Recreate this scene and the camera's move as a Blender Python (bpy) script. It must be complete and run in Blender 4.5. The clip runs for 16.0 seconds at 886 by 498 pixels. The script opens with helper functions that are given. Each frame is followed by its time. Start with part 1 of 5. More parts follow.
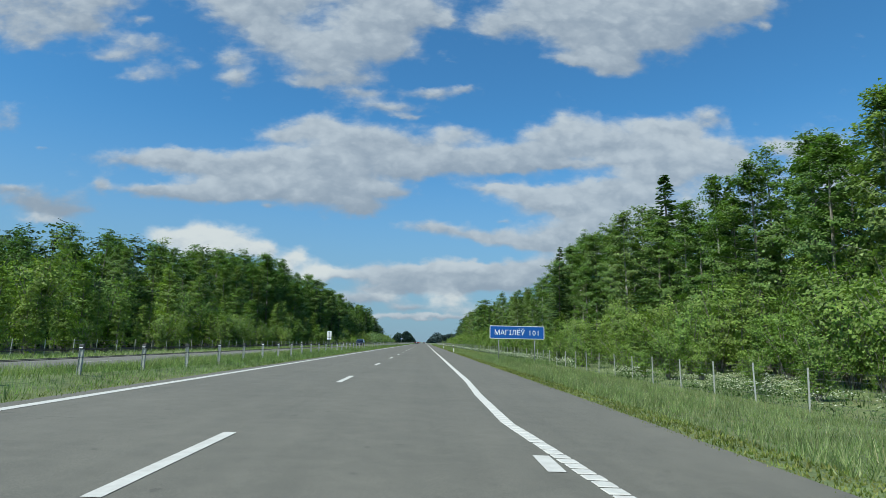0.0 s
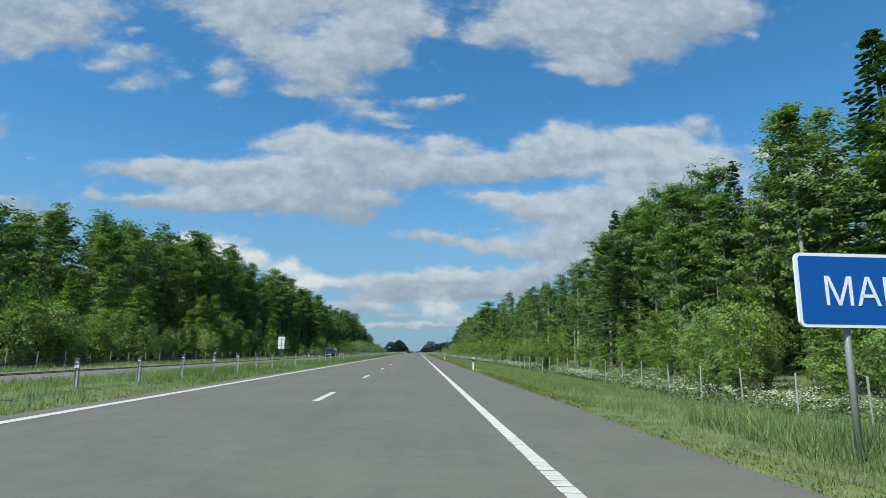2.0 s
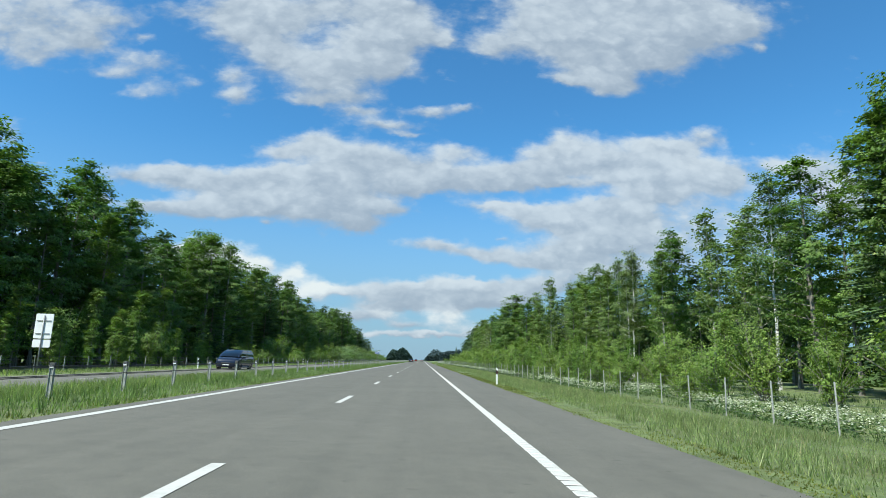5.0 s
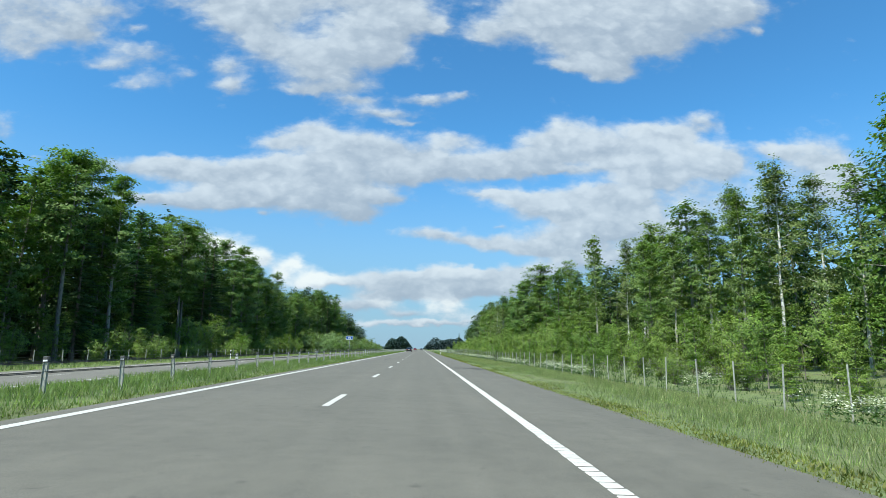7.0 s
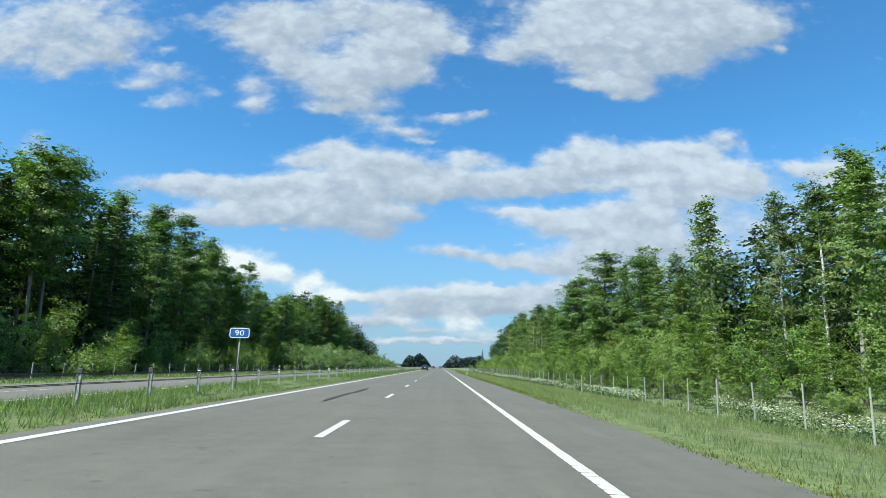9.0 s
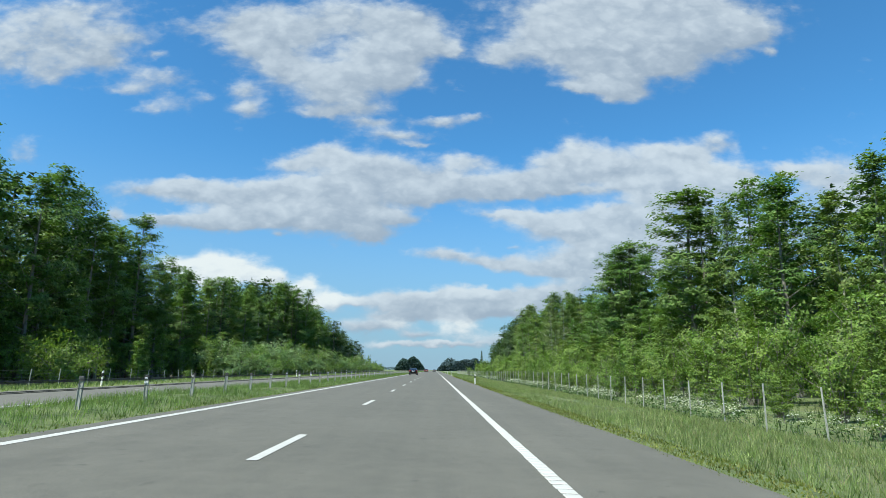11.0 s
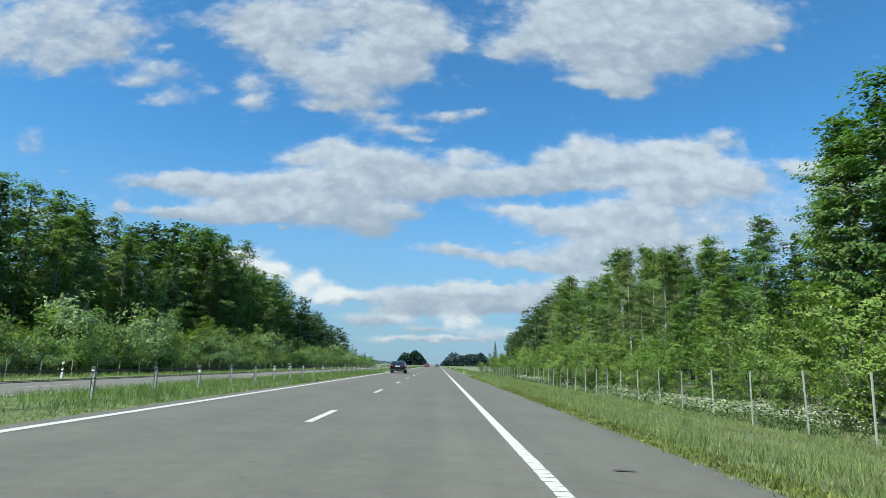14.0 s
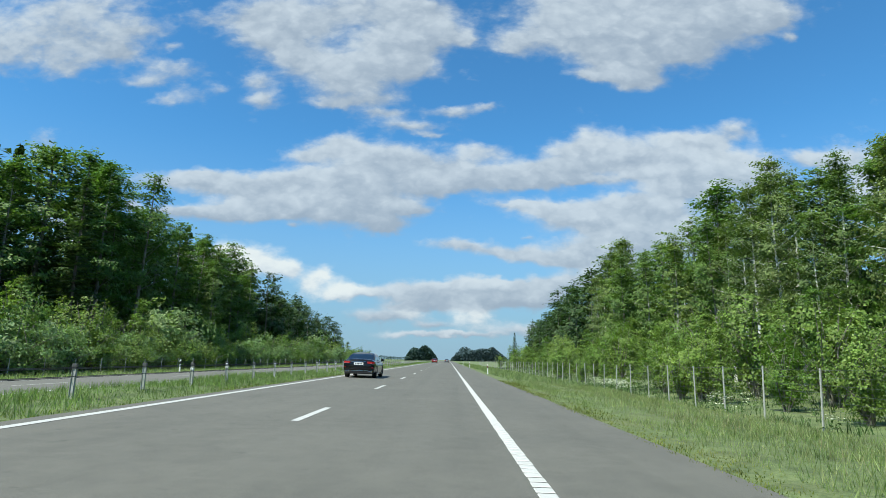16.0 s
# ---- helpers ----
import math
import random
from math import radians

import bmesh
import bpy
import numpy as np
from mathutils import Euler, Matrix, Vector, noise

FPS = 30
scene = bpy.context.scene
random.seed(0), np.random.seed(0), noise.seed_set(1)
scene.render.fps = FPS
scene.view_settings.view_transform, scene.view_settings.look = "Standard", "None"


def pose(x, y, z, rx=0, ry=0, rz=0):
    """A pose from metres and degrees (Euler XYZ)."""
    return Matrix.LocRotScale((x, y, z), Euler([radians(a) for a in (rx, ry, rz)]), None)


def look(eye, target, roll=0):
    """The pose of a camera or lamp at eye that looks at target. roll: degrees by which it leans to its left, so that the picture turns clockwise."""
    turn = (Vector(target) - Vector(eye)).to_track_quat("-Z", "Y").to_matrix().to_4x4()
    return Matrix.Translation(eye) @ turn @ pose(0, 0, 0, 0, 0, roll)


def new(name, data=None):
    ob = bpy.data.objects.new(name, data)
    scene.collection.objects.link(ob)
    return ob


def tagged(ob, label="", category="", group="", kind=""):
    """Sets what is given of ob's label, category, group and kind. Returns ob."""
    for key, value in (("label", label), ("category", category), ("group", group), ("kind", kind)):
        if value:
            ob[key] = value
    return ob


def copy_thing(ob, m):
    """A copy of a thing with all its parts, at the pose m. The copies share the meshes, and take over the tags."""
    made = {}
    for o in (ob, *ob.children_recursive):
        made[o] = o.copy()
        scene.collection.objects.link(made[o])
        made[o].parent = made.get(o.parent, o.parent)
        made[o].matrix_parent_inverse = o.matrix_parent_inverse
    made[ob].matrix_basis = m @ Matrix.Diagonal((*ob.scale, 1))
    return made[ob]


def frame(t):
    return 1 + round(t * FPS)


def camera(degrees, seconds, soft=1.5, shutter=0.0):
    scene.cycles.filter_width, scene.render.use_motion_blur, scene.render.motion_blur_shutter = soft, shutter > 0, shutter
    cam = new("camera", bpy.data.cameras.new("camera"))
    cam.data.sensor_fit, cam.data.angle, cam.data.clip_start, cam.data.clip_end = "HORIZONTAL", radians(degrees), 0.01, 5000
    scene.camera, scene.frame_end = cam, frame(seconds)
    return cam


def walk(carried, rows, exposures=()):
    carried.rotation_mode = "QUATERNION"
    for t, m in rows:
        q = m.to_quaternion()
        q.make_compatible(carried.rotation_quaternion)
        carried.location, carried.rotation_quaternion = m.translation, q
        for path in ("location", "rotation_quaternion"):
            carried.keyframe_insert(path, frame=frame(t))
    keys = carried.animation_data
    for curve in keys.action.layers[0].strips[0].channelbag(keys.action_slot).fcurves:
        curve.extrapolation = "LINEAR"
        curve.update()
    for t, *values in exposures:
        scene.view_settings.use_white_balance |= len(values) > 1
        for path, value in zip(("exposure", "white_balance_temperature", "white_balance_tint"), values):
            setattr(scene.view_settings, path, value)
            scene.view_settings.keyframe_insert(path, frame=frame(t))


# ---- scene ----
cam = camera(74.9, 16.0, soft=0.5)

# seconds, x, y, z, yaw, pitch, roll: a car's dashboard on the right-hand lane
PATH = [
    (0.0, 0.100, 0.000, 1.181, -1.62, 9.20, 1.16),
    (0.5, 0.123, 9.642, 1.208, -1.69, 9.31, 1.14),
    (1.0, 0.128, 19.281, 1.197, -2.31, 8.76, 0.99),
    (1.5, 0.094, 28.926, 1.218, -1.96, 9.61, 1.19),
    (2.0, 0.106, 38.557, 1.206, -2.31, 10.07, 0.68),
    (2.5, 0.087, 48.292, 1.197, -2.10, 9.74, 1.18),
    (3.0, 0.067, 58.079, 1.210, -1.55, 10.96, 1.24),
    (3.5, 0.036, 67.761, 1.189, -1.46, 10.21, 1.48),
    (4.0, 0.026, 77.281, 1.182, -1.91, 9.30, 1.28),
    (4.2, 0.014, 81.136, 1.194, -1.96, 9.63, 1.65),
    (6.5, -0.264, 126.353, 1.203, -1.48, 11.41, 0.74),
    (7.0, -0.300, 136.165, 1.222, -1.99, 9.80, 0.64),
    (7.5, -0.424, 145.929, 1.201, -1.77, 10.16, 1.10),
    (8.0, -0.402, 155.622, 1.196, -0.15, 10.95, 1.05),
    (8.5, -0.386, 165.226, 1.201, 0.02, 11.26, 1.40),
    (10.8, 0.071, 208.811, 1.196, -0.17, 12.32, 1.24),
    (11.0, 0.085, 212.602, 1.213, -0.59, 11.82, 0.87),
    (11.5, 0.114, 222.053, 1.202, -0.78, 12.11, 0.64),
    (12.0, 0.160, 231.438, 1.202, -1.41, 11.34, 0.97),
    (12.5, 0.170, 240.853, 1.188, -1.33, 11.33, 0.55),
    (13.0, 0.178, 250.199, 1.193, -1.39, 11.22, 0.65),
    (13.5, 0.193, 259.494, 1.203, -1.09, 11.79, 1.02),
    (14.0, 0.243, 268.798, 1.194, -0.17, 11.33, 1.44),
    (14.5, 0.366, 278.146, 1.198, 1.53, 11.32, 1.82),
    (15.0, 0.458, 287.379, 1.188, 0.86, 11.11, 1.38),
    (15.5, 0.525, 296.446, 1.187, 1.20, 10.94, 1.58),
    (16.0, 0.570, 305.421, 1.194, 0.77, 10.85, 1.01),
]
walk(cam, [(t, pose(x, y, z, 90 + p, 0, a) @ pose(0, 0, 0, 0, 0, r)) for t, x, y, z, a, p, r in PATH],
     exposures=[(t, e, 6080, 3) for t, e in ((0.0, 0.27), (1.5, 0.30), (3.5, 0.46), (6.5, 0.68), (8.5, 0.72), (11.0, 0.60), (16.0, 0.57))])

# ---- daylight: a sun behind the camera's left shoulder, blue sky, fair-weather cumulus ----
SUN_AZ = math.atan2(-0.765, -0.645)      # where the sun stands: x, y of its direction
SUN_EL = radians(54)


def sky_world():
    world = bpy.data.worlds.new("sky")
    world.use_nodes = True
    scene.world = world
    nt = world.node_tree
    nt.nodes.clear()
    link = nt.links.new

    def math_node(op, a, b=None, c=None, clamp=False):
        n = nt.nodes.new("ShaderNodeMath")
        n.operation, n.use_clamp = op, clamp
        for k, v in enumerate((a, b, c)):
            if v is None:
                continue
            if isinstance(v, (int, float)):
                n.inputs[k].default_value = v
            else:
                link(v, n.inputs[k])
        return n.outputs[0]

    def vec_node(op, a, b=None, c=None):
        n = nt.nodes.new("ShaderNodeVectorMath")
        n.operation = op
        for k, v in enumerate((a, b, c)):
            if v is None:
                continue
            if isinstance(v, tuple):
                n.inputs[k].default_value = v
            else:
                link(v, n.inputs[k])
        return n.outputs["Value"] if op == "DOT_PRODUCT" else n.outputs[0]

    def noise_node(vector, scale, detail, rough):
        n = nt.nodes.new("ShaderNodeTexNoise")
        n.inputs["Scale"].default_value, n.inputs["Detail"].default_value, n.inputs["Roughness"].default_value = scale, detail, rough
        link(vector, n.inputs["Vector"])
        return n.outputs["Fac"]

    def smooth(value, lo, hi):
        n = nt.nodes.new("ShaderNodeMapRange")
        n.interpolation_type = "SMOOTHSTEP"
        n.inputs["From Min"].default_value, n.inputs["From Max"].default_value = lo, hi
        link(value, n.inputs["Value"])
        return n.outputs["Result"]

    def mix(fac, a, b):
        n = nt.nodes.new("ShaderNodeMix")
        n.data_type = "RGBA"
        link(fac, n.inputs[0])
        for slot, v in ((6, a), (7, b)):
            if isinstance(v, tuple):
                n.inputs[slot].default_value = (*v, 1)
            else:
                link(v, n.inputs[slot])
        return n.outputs[2]

    way = nt.nodes.new("ShaderNodeTexCoord").outputs["Generated"]
    split = nt.nodes.new("ShaderNodeSeparateXYZ")
    link(way, split.inputs[0])
    dx, dy, dz = split.outputs
    ahead = math_node("MAXIMUM", dy, 0.05)
    u, v = math_node("DIVIDE", dx, ahead), math_node("DIVIDE", dz, ahead)
    join = nt.nodes.new("ShaderNodeCombineXYZ")
    link(u, join.inputs[0]), link(v, join.inputs[1])
    uv = join.outputs[0]
    # ragged edges: the place looked up is pushed about by noise, fine puffs on coarse ones
    stretched = vec_node("MULTIPLY", uv, (1.0, 1.7, 1.0))
    pushed = uv
    for scale, push in ((13.0, (0.034, 0.024, 0.0)), (46.0, (0.020, 0.014, 0.0))):
        warp = nt.nodes.new("ShaderNodeTexNoise")
        warp.inputs["Scale"].default_value, warp.inputs["Detail"].default_value = scale, 4.0
        link(stretched, warp.inputs["Vector"])
        pushed = vec_node("MULTIPLY_ADD", vec_node("SUBTRACT", warp.outputs["Color"], (0.5, 0.5, 0.5)), push, pushed)
    mass, top, gleam = None, None, None
    for cx, cy, rx, ry, *more in CLOUDS:
        sunny, thick = (*more, 0.0, 1.0)[:2] if len(more) != 1 else (more[0], 1.0)
        off = vec_node("MULTIPLY_ADD", pushed, (1 / rx, 1 / ry, 0.0), (-cx / rx, -cy / ry, 0.0))
        w = math_node("POWER", 2.718, math_node("MULTIPLY", vec_node("DOT_PRODUCT", off, off), -0.9))
        if thick != 1.0:
            w = math_node("MULTIPLY", w, thick)
        side = vec_node("DOT_PRODUCT", off, (-0.3, 0.95, 0.0))
        mass = w if mass is None else math_node("ADD", mass, w)
        top = math_node("MULTIPLY", w, side) if top is None else math_node("MULTIPLY_ADD", w, side, top)
        if sunny:
            gleam = math_node("MULTIPLY", w, sunny) if gleam is None else math_node("MULTIPLY_ADD", w, sunny, gleam)
    billow = noise_node(stretched, 24.0, 8.0, 0.60)
    wisps = noise_node(stretched, 7.0, 6.0, 0.6)
    puff = nt.nodes.new("ShaderNodeTexVoronoi")
    puff.feature, puff.inputs["Scale"].default_value, puff.inputs["Detail"].default_value = "SMOOTH_F1", 30.0, 2.0
    link(vec_node("MULTIPLY", pushed, (1.0, 1.5, 1.0)), puff.inputs["Vector"])
    lumps = math_node("MULTIPLY_ADD", puff.outputs["Distance"], -1.0, 0.45)
    cover = math_node("ADD", mass, math_node("MULTIPLY_ADD", billow, 0.9, -0.45))
    cover = math_node("ADD", cover, math_node("MULTIPLY_ADD", wisps, 0.8, -0.40))
    cover = math_node("MULTIPLY_ADD", lumps, 0.30, cover)
    alpha = math_node("MULTIPLY", smooth(cover, 0.10, 1.04), 0.94)
    topness = math_node("DIVIDE", top, math_node("ADD", mass, 0.15))
    lit = math_node("ADD", math_node("MULTIPLY_ADD", topness, 0.55, 0.62), math_node("MULTIPLY_ADD", billow, 0.5, -0.25))
    lit = math_node("MULTIPLY_ADD", lumps, 0.6, lit)
    gleam = math_node("DIVIDE", gleam, math_node("ADD", mass, 0.15))
    shade = smooth(math_node("ADD", lit, math_node("MULTIPLY", gleam, 0.55)), -0.1, 1.0)
    bright = smooth(math_node("MULTIPLY", gleam, math_node("MULTIPLY_ADD", topness, 0.5, math_node("MULTIPLY", billow, 1.6))), 0.1, 0.9)
    # the rest of the sky, behind and overhead: plain fair-weather clouds on a level sheet
    level = nt.nodes.new("ShaderNodeCombineXYZ")
    deep = math_node("MAXIMUM", dz, 0.06)
    link(math_node("DIVIDE", dx, deep), level.inputs[0]), link(math_node("DIVIDE", dy, deep), level.inputs[1])
    other = smooth(noise_node(level.outputs[0], 1.3, 8.0, 0.58), 0.53, 0.66)
    front = smooth(dy, 0.12, 0.4)
    mixed = nt.nodes.new("ShaderNodeMix")
    link(front, mixed.inputs[0]), link(other, mixed.inputs[2]), link(alpha, mixed.inputs[3])
    cover_all = math_node("MULTIPLY", mixed.outputs[0], smooth(dz, -0.01, 0.03))

    sky = nt.nodes.new("ShaderNodeTexSky")
    sky.sky_type, sky.sun_disc = "NISHITA", False
    sky.sun_elevation, sky.sun_rotation = SUN_EL, SUN_AZ
    sky.air_density, sky.dust_density, sky.ozone_density = 1.0, 0.25, 2.0
    base = vec_node("MULTIPLY", sky.outputs[0], SKY_GAIN)
    base = mix(math_node("MULTIPLY", smooth(dz, 0.38, -0.03), 0.92), base, HAZE)
    cloud = mix(shade, CLOUD_DARK, CLOUD_LIGHT)
    cloud = mix(bright, cloud, CLOUD_SUNNY)
    colour = mix(cover_all, base, cloud)
    bg = nt.nodes.new("ShaderNodeBackground")
    bg.inputs["Strength"].default_value = SKY_STRENGTH
    link(colour, bg.inputs["Color"])
    link(bg.outputs[0], nt.nodes.new("ShaderNodeOutputWorld").inputs["Surface"])


# cloud masses ahead: across, up, half width, half height, as tangents from the road's direction
HIGH_LEFT = [
    (-0.721, 0.591, 0.123, 0.051, 0, 0.75), (-0.723, 0.531, 0.043, 0.031, 0, 0.7), (-0.637, 0.568, 0.046, 0.024, 0, 0.8), (-0.9, 0.572, 0.108, 0.054),
    (-0.74, 0.658, 0.144, 0.05, 0, 0.8), (-0.601, 0.612, 0.055, 0.02, 0, 0.6), (-0.48, 0.64, 0.067, 0.02, 0, 0.5), (-0.53, 0.528, 0.072, 0.022, 0, 0.7),
    (-0.578, 0.502, 0.057, 0.013, 0, 0.7), (-0.534, 0.464, 0.03, 0.015, 0.3, 0.8), (-0.485, 0.481, 0.044, 0.019, 0, 0.6), (-0.37, 0.507, 0.033, 0.017, 0.2, 0.8),
    (-0.357, 0.468, 0.031, 0.021), (-0.535, 0.575, 0.02, 0.008, 0, 0.6), (-0.43, 0.487, 0.018, 0.009, 0, 0.5), (-0.753, 0.382, 0.036, 0.034, -0.2, 0.6),
    (-0.682, 0.325, 0.015, 0.004, 0, 0.6),
]
HIGH_MIDDLE = [
    (-0.362, 0.597, 0.068, 0.036), (-0.366, 0.656, 0.063, 0.035), (-0.188, 0.664, 0.127, 0.047), (-0.071, 0.663, 0.053, 0.028),
    (-0.291, 0.619, 0.063, 0.028), (-0.292, 0.554, 0.048, 0.032), (-0.211, 0.509, 0.072, 0.045), (-0.146, 0.56, 0.088, 0.055),
    (-0.08, 0.601, 0.063, 0.034), (-0.015, 0.608, 0.047, 0.03, 0.2), (-0.224, 0.463, 0.053, 0.01, 0, 0.7), (-0.078, 0.54, 0.042, 0.025),
    (0.026, 0.596, 0.016, 0.014, 0.3), (-0.127, 0.474, 0.046, 0.02, 0, 0.6),
]
HIGH_RIGHT = [
    (0.109, 0.588, 0.041, 0.022), (0.273, 0.7, 0.154, 0.058), (0.492, 0.71, 0.156, 0.059), (0.212, 0.624, 0.098, 0.048),
    (0.303, 0.6, 0.107, 0.055), (0.412, 0.618, 0.115, 0.056), (0.522, 0.641, 0.095, 0.043), (0.588, 0.653, 0.05, 0.028),
    (0.313, 0.54, 0.065, 0.027), (0.339, 0.517, 0.041, 0.02, 0.2), (0.261, 0.523, 0.041, 0.011, 0.2), (0.437, 0.571, 0.061, 0.022, 0, 0.8),
    (0.631, 0.607, 0.015, 0.01, 0, 0.7),
]
STREAMERS = [
    (-0.13, 0.443, 0.041, 0.009, 0, 0.9), (-0.074, 0.421, 0.068, 0.012, 0.1), (-0, 0.45, 0.056, 0.012), (0.062, 0.46, 0.023, 0.007, 0, 0.8),
    (-0.04, 0.405, 0.037, 0.005, 0, 0.6), (0.038, 0.515, 0.023, 0.006, 0, 0.4), (0.515, 0.424, 0.038, 0.018, 0.3), (-0.28, 0.228, 0.014, 0.006, 0, 0.7),
    (0.133, 0.216, 0.014, 0.006, 0, 0.6),
]
LONG_BANK_LEFT = [
    (-0.523, 0.308, 0.074, 0.013), (-0.456, 0.326, 0.049, 0.011, 0.3), (-0.424, 0.302, 0.064, 0.016), (-0.354, 0.301, 0.084, 0.022),
    (-0.296, 0.318, 0.056, 0.018), (-0.572, 0.263, 0.015, 0.017, 0.2), (-0.503, 0.254, 0.048, 0.01), (-0.443, 0.248, 0.065, 0.014),
    (-0.38, 0.255, 0.07, 0.02), (-0.312, 0.264, 0.064, 0.022), (-0.264, 0.365, 0.041, 0.017, 0.2), (-0.209, 0.388, 0.042, 0.021, 0.3),
    (-0.157, 0.362, 0.052, 0.025), (-0.215, 0.31, 0.071, 0.029), (-0.139, 0.317, 0.081, 0.048), (-0.078, 0.358, 0.042, 0.025),
    (-0.233, 0.268, 0.084, 0.029), (-0.153, 0.26, 0.082, 0.029), (-0.117, 0.234, 0.03, 0.014, -0.2), (-0.074, 0.264, 0.037, 0.011),
]
LONG_BANK_RIGHT = [
    (0, 0.344, 0.051, 0.025), (0.053, 0.373, 0.047, 0.016, 0.3), (0.026, 0.313, 0.083, 0.02), (0.097, 0.328, 0.073, 0.021),
    (0.151, 0.34, 0.051, 0.018), (-0.035, 0.303, 0.044, 0.016), (0.247, 0.403, 0.036, 0.028, 0.4), (0.203, 0.376, 0.042, 0.017, 0.2),
    (0.301, 0.381, 0.052, 0.026, 0.2), (0.288, 0.355, 0.065, 0.015), (0.403, 0.395, 0.064, 0.021, 0.3), (0.461, 0.397, 0.032, 0.017),
    (0.371, 0.366, 0.068, 0.014), (0.496, 0.359, 0.075, 0.03, 0.4), (0.432, 0.334, 0.086, 0.02), (0.359, 0.331, 0.049, 0.012),
    (0.549, 0.341, 0.032, 0.026), (0.246, 0.324, 0.073, 0.009, 0, 0.8), (0.2, 0.341, 0.058, 0.016), (0.143, 0.319, 0.066, 0.013),
]
LOW_RIGHT = [
    (0.649, 0.37, 0.039, 0.015, 0.2), (0.73, 0.362, 0.064, 0.043, 0.2), (0.775, 0.297, 0.057, 0.046), (0.123, 0.274, 0.059, 0.011, 0.2),
    (0.206, 0.266, 0.084, 0.018, 0.2), (0.247, 0.245, 0.048, 0.015), (0.309, 0.279, 0.042, 0.015), (0.351, 0.268, 0.055, 0.015),
    (0.4, 0.305, 0.067, 0.017), (0.012, 0.201, 0.062, 0.012), (0.094, 0.189, 0.071, 0.01), (0.169, 0.177, 0.071, 0.01),
    (0.244, 0.185, 0.061, 0.016), (0.295, 0.223, 0.048, 0.022), (0.366, 0.223, 0.066, 0.027), (0.304, 0.16, 0.098, 0.022),
    (0.255, 0.245, 0.121, 0.02, 0.1, 0.7), (0.244, 0.204, 0.098, 0.015, 0.1, 0.6), (0.41, 0.286, 0.123, 0.057, 0.1, 0.5), (0.467, 0.194, 0.166, 0.056, 0, 0.6),
    (0.626, 0.271, 0.136, 0.081, 0, 0.6),
]
CUMULUS = [
    (-0.45, 0.173, 0.039, 0.014, 1), (-0.398, 0.18, 0.037, 0.02, 1.2), (-0.348, 0.177, 0.045, 0.017, 1), (-0.307, 0.159, 0.035, 0.014, 1),
    (-0.277, 0.149, 0.021, 0.012, 0.9), (-0.396, 0.15, 0.058, 0.02, 0.8), (-0.221, 0.144, 0.019, 0.016, 1.2), (-0.184, 0.124, 0.025, 0.016, 1.2),
    (-0.249, 0.126, 0.023, 0.015, 1), (-0.204, 0.11, 0.031, 0.012, 1), (-0.149, 0.113, 0.035, 0.007, 0.8), (-0.682, 0.233, 0.073, 0.016, -0.9),
    (-0.64, 0.214, 0.058, 0.011, -0.8), (-0.668, 0.197, 0.046, 0.009, 0.6), (-0.726, 0.254, 0.038, 0.009, -0.2),
]
HORIZON_BANK = [
    (-0.073, 0.119, 0.07, 0.013, 0.2), (0.005, 0.129, 0.081, 0.015, 0.3), (0.084, 0.13, 0.06, 0.013, 0.3), (0.146, 0.124, 0.064, 0.015, 0.1),
    (0.205, 0.137, 0.054, 0.017), (0.006, 0.101, 0.127, 0.012, -0.5), (0.126, 0.104, 0.085, 0.014, -0.4), (-0.052, 0.09, 0.063, 0.007, -0.4),
    (-0.071, 0.076, 0.038, 0.012, 0.7), (0.038, 0.078, 0.038, 0.021, 0.9), (-0.06, 0.041, 0.063, 0.006, 0.3), (0.022, 0.043, 0.053, 0.004, 0.3),
    (0.134, 0.051, 0.085, 0.014, 0.2), (-0.129, 0.07, 0.042, 0.013, -0.2), (-0.032, 0.058, 0.031, 0.007, -0.2),
]
CLOUDS = HIGH_LEFT + HIGH_MIDDLE + HIGH_RIGHT + STREAMERS + LONG_BANK_LEFT + LONG_BANK_RIGHT + LOW_RIGHT + CUMULUS + HORIZON_BANK
SKY_STRENGTH = 0.056
HAZE = (3.8, 5.25, 6.85)
SKY_GAIN = (0.90, 1.70, 2.10)
CLOUD_SUNNY = (10.6, 10.6, 10.3)
CLOUD_LIGHT, CLOUD_DARK = (8.0, 8.5, 9.1), (4.5, 5.2, 6.2)
sky_world()

sun = new("sun", bpy.data.lights.new("sun", "SUN"))
sun.data.energy, sun.data.angle, sun.data.color = 5.0, radians(0.53), (1.0, 0.94, 0.82)
sun.matrix_world = look((math.sin(SUN_AZ) * math.cos(SUN_EL) * 50, math.cos(SUN_AZ) * math.cos(SUN_EL) * 50, math.sin(SUN_EL) * 50), (0, 0, 0))

